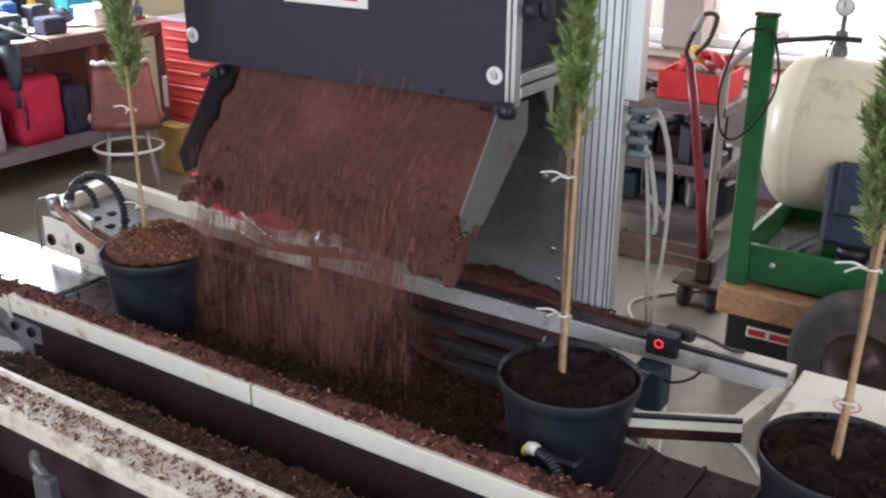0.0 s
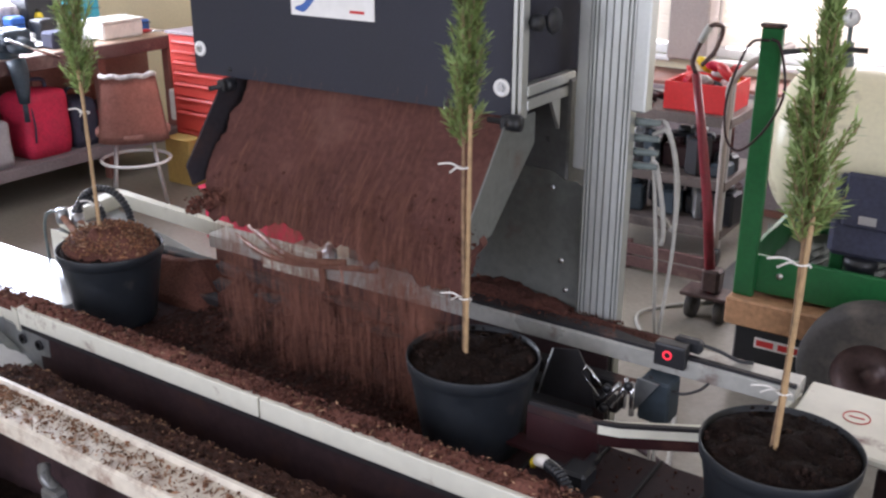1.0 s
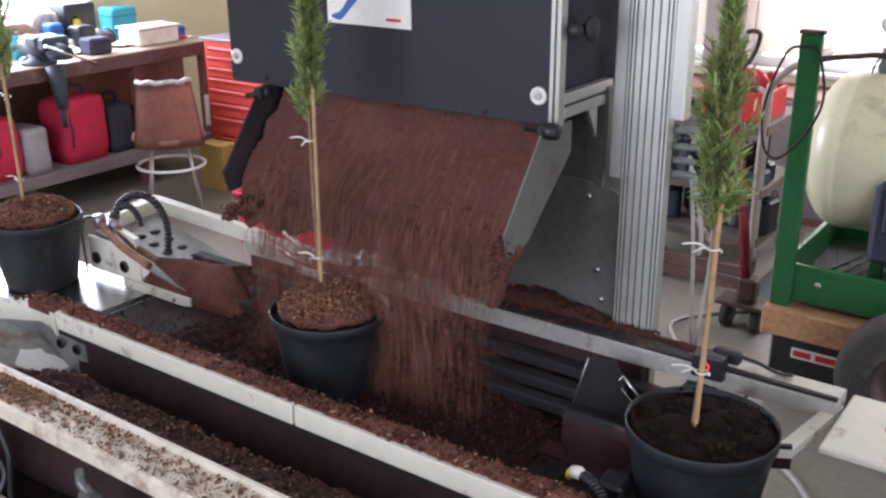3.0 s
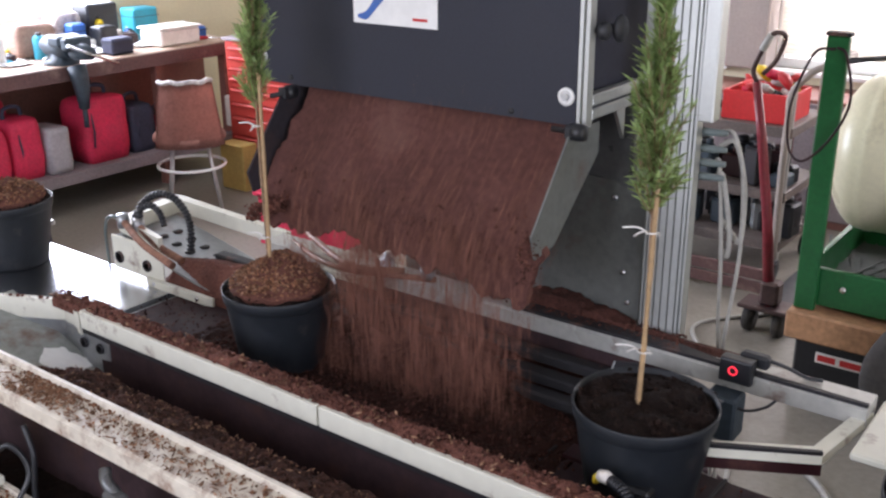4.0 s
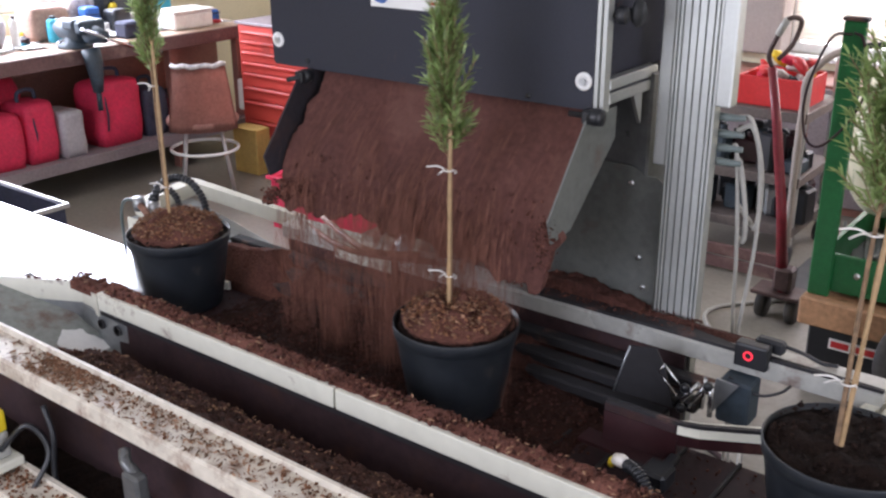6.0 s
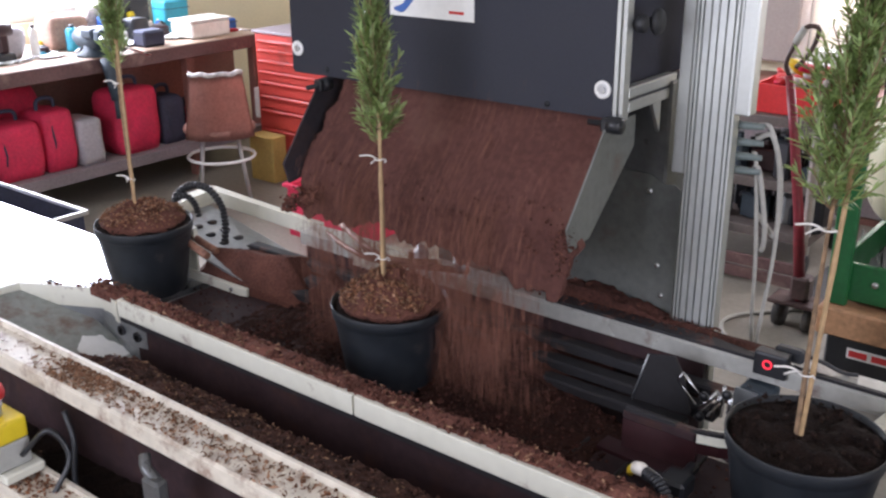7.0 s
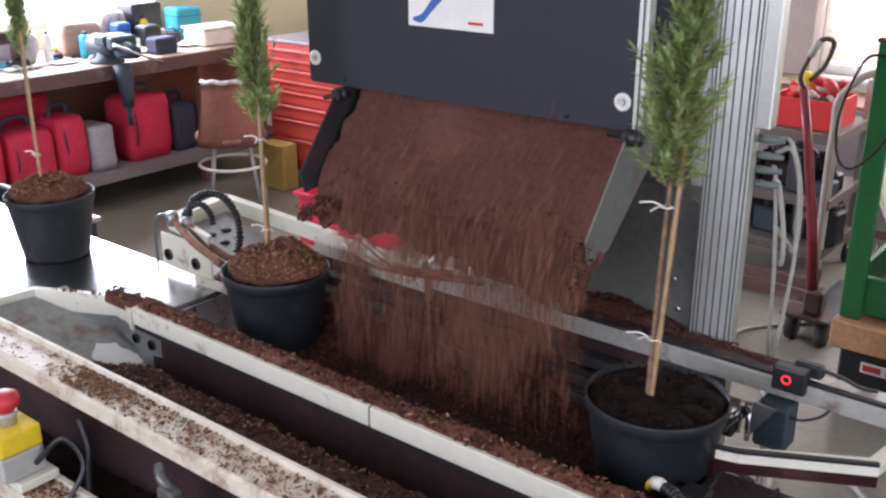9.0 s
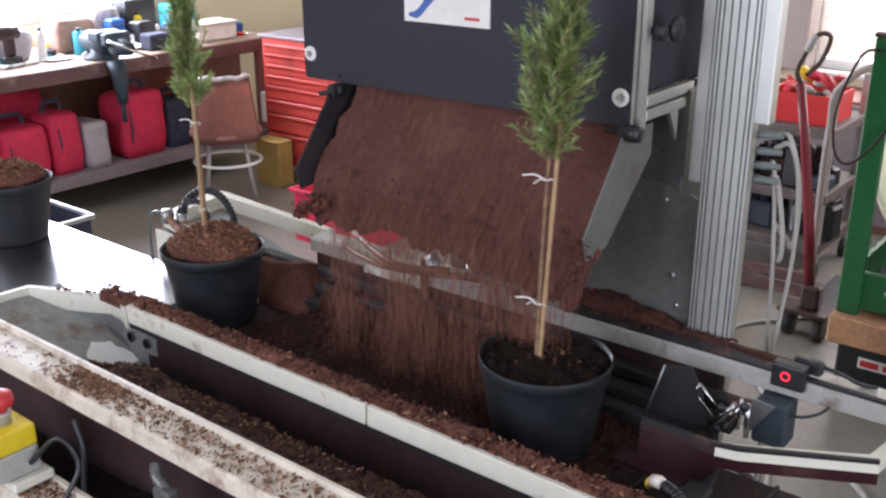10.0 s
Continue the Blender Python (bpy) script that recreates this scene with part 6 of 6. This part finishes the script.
def trailer():
    t = thing("trailer", "green steel utility trailer with mesh floor and rubber wheel", "trailer")
    block("side_rail", M_GREEN, t, 0.285, 1.9, 2.25, 2.275, 0.385, 0.53, bevel=0.004)
    block("side_rail", M_GREEN, t, 0.285, 1.9, 2.995, 3.02, 0.385, 0.53, bevel=0.004)
    block("end_rail", M_GREEN, t, 0.285, 0.305, 2.276, 2.994, 0.385, 0.53, bevel=0.003)
    bm = bmesh.new()
    box(bm, 0.27, 0.345, 2.222, 2.249, 0.37, 1.36, 0.004)
    post = part("corner_post", bm, M_GREEN, t, "green square corner post")
    block("post_cap", M_RUBBER, post, 0.265, 0.35, 2.217, 2.254, 1.361, 1.375, bevel=0.003)
    bm = bmesh.new()
    lathe(bm, [(0.012, 0.0), (0.012, -0.006), (0.006, -0.009), (0.0001, -0.010)], 14, (0.43, 2.2495, 0.465), "y")
    part("bolt", bm, M_STEEL, t)
    # expanded mesh floor
    bm = bmesh.new()
    for i in range(34):
        for s in (-1, 1):
            x = 0.31 + 1.55 * i / 33
            a, b = (x, 2.28, 0.412), (x + s * 0.18, 2.99, 0.412)
            w = 0.005
            vs = [bm.verts.new((p[0] + o, p[1], p[2] + h)) for p in (a, b) for o in (-w, w) for h in (0, 0.0015 + 0.0006 * s)]
            for q in ((0, 1, 3, 2), (4, 6, 7, 5), (0, 4, 5, 1), (2, 3, 7, 6), (1, 5, 7, 3), (0, 2, 6, 4)):
                bm.faces.new([vs[k] for k in q])
    part("mesh_floor", bm, M_MESH, t, "expanded steel mesh floor")
    block("floor_plate", M_MESH, t, 0.306, 1.9, 2.276, 2.994, 0.39, 0.405, bevel=0)
    block("axle_beam", M_BLACK, t, 0.78, 0.86, 2.17, 3.2, 0.22, 0.30, bevel=0.004)
    for y in (2.02, 3.13):
        bm = bmesh.new()
        lathe(bm, [(0.13, -0.005), (0.15, 0.0), (0.215, 0.0), (0.242, 0.015), (0.252, 0.035), (0.252, 0.105), (0.242, 0.125), (0.215, 0.14), (0.15, 0.14), (0.13, 0.145), (0.13, -0.005)], 44, (0.82, y, 0.252), "y", caps=False)
        w = part("tyre", bm, M_TYRE, t, "black rubber tyre")
        bm = bmesh.new()
        lathe(bm, [(0.0001, 0.02), (0.03, 0.018), (0.032, 0.03), (0.10, 0.05), (0.125, 0.02), (0.132, 0.01), (0.132, 0.13), (0.0001, 0.12)], 32, (0.82, y, 0.252), "y")
        part("rim", bm, M_GRIP, w, "dark dusty steel rim")
    block("support_leg", M_GREEN, t, 1.7, 1.76, 2.3, 2.36, 0.0, 0.39, bevel=0.003)
    b = thing("wood_beam", "thick brown wooden beam under the trailer rail", "beam")
    block("timber", M_PINE, b, 0.26, 0.80, 2.18, 2.36, 0.262, 0.368, bevel=0.006)
    block("under_block", M_BLACK, b, 0.30, 0.62, 2.20, 2.34, 0.0, 0.261, bevel=0.008)
    bm = bmesh.new()
    box(bm, 0.38, 0.56, 2.196, 2.1995, 0.185, 0.225)
    plate = part("plate", bm, M_WHITE, b, "red and white plate with unreadable bars")
    for x0, x1, mat in ((0.388, 0.452, M_LABELRED), (0.468, 0.552, M_LABELRED)):
        bm = bmesh.new()
        box(bm, x0, x1, 2.1945, 2.1959, 0.193, 0.217)
        part("bar", bm, mat, plate)

    k = thing("pressure_tank", "cream painted horizontal pressure tank with gauge", "tank")
    bm = bmesh.new()
    r, x0, x1 = 0.300, 0.235, 1.75
    prof = [(0.0001, x0)] + [(r * math.sin(radians(a)), x0 + 0.15 * (1 - math.cos(radians(a)))) for a in range(8, 91, 8)] + [(r, x0 + 0.16), (r + 0.003, x0 + 0.165), (r + 0.003, x0 + 0.185), (r, x0 + 0.19), (r, x1 - 0.16)]
    prof += [(r * math.sin(radians(a)), x1 - 0.15 * (1 - math.cos(radians(a)))) for a in range(88, 4, -8)] + [(0.0001, x1)]
    lathe(bm, prof, 56, (0, 2.66, 0.885), "x")
    part("vessel", bm, M_TANK, k)
    for x in (0.55, 1.45):
        block("saddle", M_GREEN, k, x, x + 0.05, 2.46, 2.86, 0.436, 0.62, bevel=0.004)
    bm = bmesh.new()
    tube(bm, [(0.310, 2.34, 1.262), (0.37, 2.50, 1.255), (0.42, 2.63, 1.248), (0.54, 2.66, 1.245)], 0.0105, 10)
    tube(bm, curve([(0.45, 2.65, 1.25), (0.43, 2.63, 1.20), (0.44, 2.60, 1.15), (0.47, 2.58, 1.13)], 4), 0.004, 7)
    part("pipe", bm, M_BLACK, k)
    bm = bmesh.new()
    lathe(bm, [(0.03, 1.16), (0.03, 1.215), (0.022, 1.22), (0.022, 1.27), (0.009, 1.275), (0.009, 1.33)], 14, (0.468, 2.66, 0))
    part("valve", bm, M_TEAL, k)
    bm = bmesh.new()
    lathe(bm, [(0.0001, 0.012), (0.031, 0.012), (0.034, 0.008), (0.034, -0.010), (0.031, -0.013), (0.0305, -0.009), (0.0001, -0.009)], 28, (0.468, 2.645, 1.362), "y")
    g = part("gauge", bm, M_LEG, k, "round pressure gauge")
    bm = bmesh.new()
    lathe(bm, [(0.0295, 0.0), (0.0295, -0.002), (0.0001, -0.002)], 28, (0.468, 2.6355, 1.362), "y")
    part("dial", bm, M_WHITE, g)
    bm = bmesh.new()
    box(bm, 0.4665, 0.4695, 2.6315, 2.6332, 1.359, 1.383)
    part("needle", bm, M_INK, g)
    bm = bmesh.new()
    tube(bm, curve([(0.305, 2.215, 1.32), (0.24, 2.20, 1.30), (0.185, 2.19, 1.12), (0.195, 2.19, 0.97), (0.25, 2.19, 0.93), (0.33, 2.20, 1.02), (0.375, 2.21, 1.15), (0.345, 2.21, 1.30), (0.31, 2.215, 1.325)], 6), 0.0048, 8)
    part("cable_loop", bm, M_BELT, t, "dark cable looped over the corner post")

    e = thing("engine_unit", "blue black motor unit standing on the trailer", "engine")
    block("housing", M_BAGDARK, e, 0.56, 0.98, 2.32, 2.40, 0.56, 0.86, bevel=0.02)
    block("cover", M_BAGDARK, e, 0.60, 0.95, 2.30, 2.319, 0.68, 0.88, bevel=0.01)
    block("badge", M_LEG, e, 0.66, 0.72, 2.295, 2.299, 0.70, 0.73, bevel=0.001)
    bm = bmesh.new()
    lathe(bm, [(0.05, 0.436), (0.05, 0.52), (0.06, 0.525), (0.06, 0.56)], 18, (0.68, 2.36, 0))
    part("foot", bm, M_BLACK, e)
    bm = bmesh.new()
    lathe(bm, [(0.05, 0.436), (0.05, 0.52), (0.06, 0.525), (0.06, 0.56)], 18, (0.90, 2.36, 0))
    part("foot", bm, M_BLACK, e)


trailer()


# ---------------------------------------------------------------- movement
def motions():
    tracks = (
        ((0, -0.575), (0.5, -0.660), (1, -0.778), (1.5, -0.893), (2, -1.02), (3.5, -1.42), (4.5, -1.69), (6, -2.08), (8, -2.55), (10, -2.95)),
        ((0, 0.571), (0.5, 0.456), (1, 0.338), (1.5, 0.216), (2, 0.095), (3.5, -0.255), (4, -0.375), (4.5, -0.488), (5, -0.588), (5.5, -0.700), (7, -1.045), (7.5, -1.18), (8, -1.31),
         (8.5, -1.455), (9, -1.605), (9.5, -1.72), (10, -1.815)),
        ((0, 1.066), (0.5, 1.010), (1, 0.950), (1.5, 0.892), (2, 0.834), (3, 0.742), (3.5, 0.675), (4, 0.578), (4.5, 0.463), (5, 0.343), (5.5, 0.225), (7, -0.130), (7.5, -0.238), (8, -0.340),
         (8.5, -0.456), (9, -0.564), (9.5, -0.662), (10, -0.790)),
        ((0, 1.60), (2, 1.38), (4, 1.13), (5.5, 0.962), (7, 0.810), (7.5, 0.757), (8, 0.695), (8.5, 0.606), (9, 0.493), (9.5, 0.374), (10, 0.248)),
    )
    for (pot, mound, pile), rows in zip(SHRUBS, tracks):
        walk(pot, [(t, pose(x, 0.27, 0.7445)) for t, x in rows])
        # the peat level climbs while the pot passes below the curtain
        def level(x):
            q = max(0.0, min(1.0, (0.37 - x) / 0.28))
            return 0.110 + 0.092 * q * q * (3 - 2 * q)
        ts = [0.25 * k for k in range(41)]
        xs = np.interp(ts, [r[0] for r in rows], [r[1] for r in rows])
        walk(mound, [(t, pose(0, 0, level(x))) for t, x in zip(ts, xs)])
        # the pile grows under the chute and is struck off level at the deflector arms
        def crest(x):
            return float(np.interp(x, (-1.02, -0.88, -0.74, -0.50, -0.20, 0.05, 0.20), (0.095, 0.190, 0.207, 0.218, 0.220, 0.185, 0.095)))
        def drag(x):
            return float(np.interp(x, (-0.86, -0.74, -0.60, -0.42), (0.0, 0.046, 0.052, 0.0)))
        walk(pile, [(t, pose(drag(x), 0, crest(x))) for t, x in zip(ts, xs)])
    # peat falls from the hopper to the trough and rides the elevator behind the chute back up
    loop = ((0, 0.58, 1.60), (3, 0.51, 1.38), (5, 0.42, 1.235), (7, 0.318, 1.13), (10, 0.300, 0.96), (14, 0.298, 0.60), (17, 0.40, 0.50), (20, 0.735, 0.62), (24, 0.735, 1.40))
    period = 27
    for k, sheet in enumerate(CURTAIN):
        shift = k * period / len(CURTAIN)
        keys = []
        for turn in range(-2, 14):
            # each load leaves the hopper a little further along than the last
            t = (turn * period + shift) / FPS
            x = -0.05 + 0.055 * math.sin(2.2 * t + 0.4) + 0.03 * math.sin(5.3 * t)
            for f, y, z in loop:
                keys.append((turn * period + f + shift, x, y, z))
        fs = [q[0] for q in keys]
        rows = {}
        ends = [(f, *(np.interp(f, fs, [q[i] for q in keys]) for i in (1, 2, 3))) for f in (0.0, 300.0)]
        for f, x, y, z in [ends[0]] + [q for q in keys if 0.6 < q[0] < 299.4] + [ends[1]]:
            rows[round(f)] = pose(float(x), float(y), float(z))
        walk(sheet, [(f / FPS, m) for f, m in sorted(rows.items())])


motions()
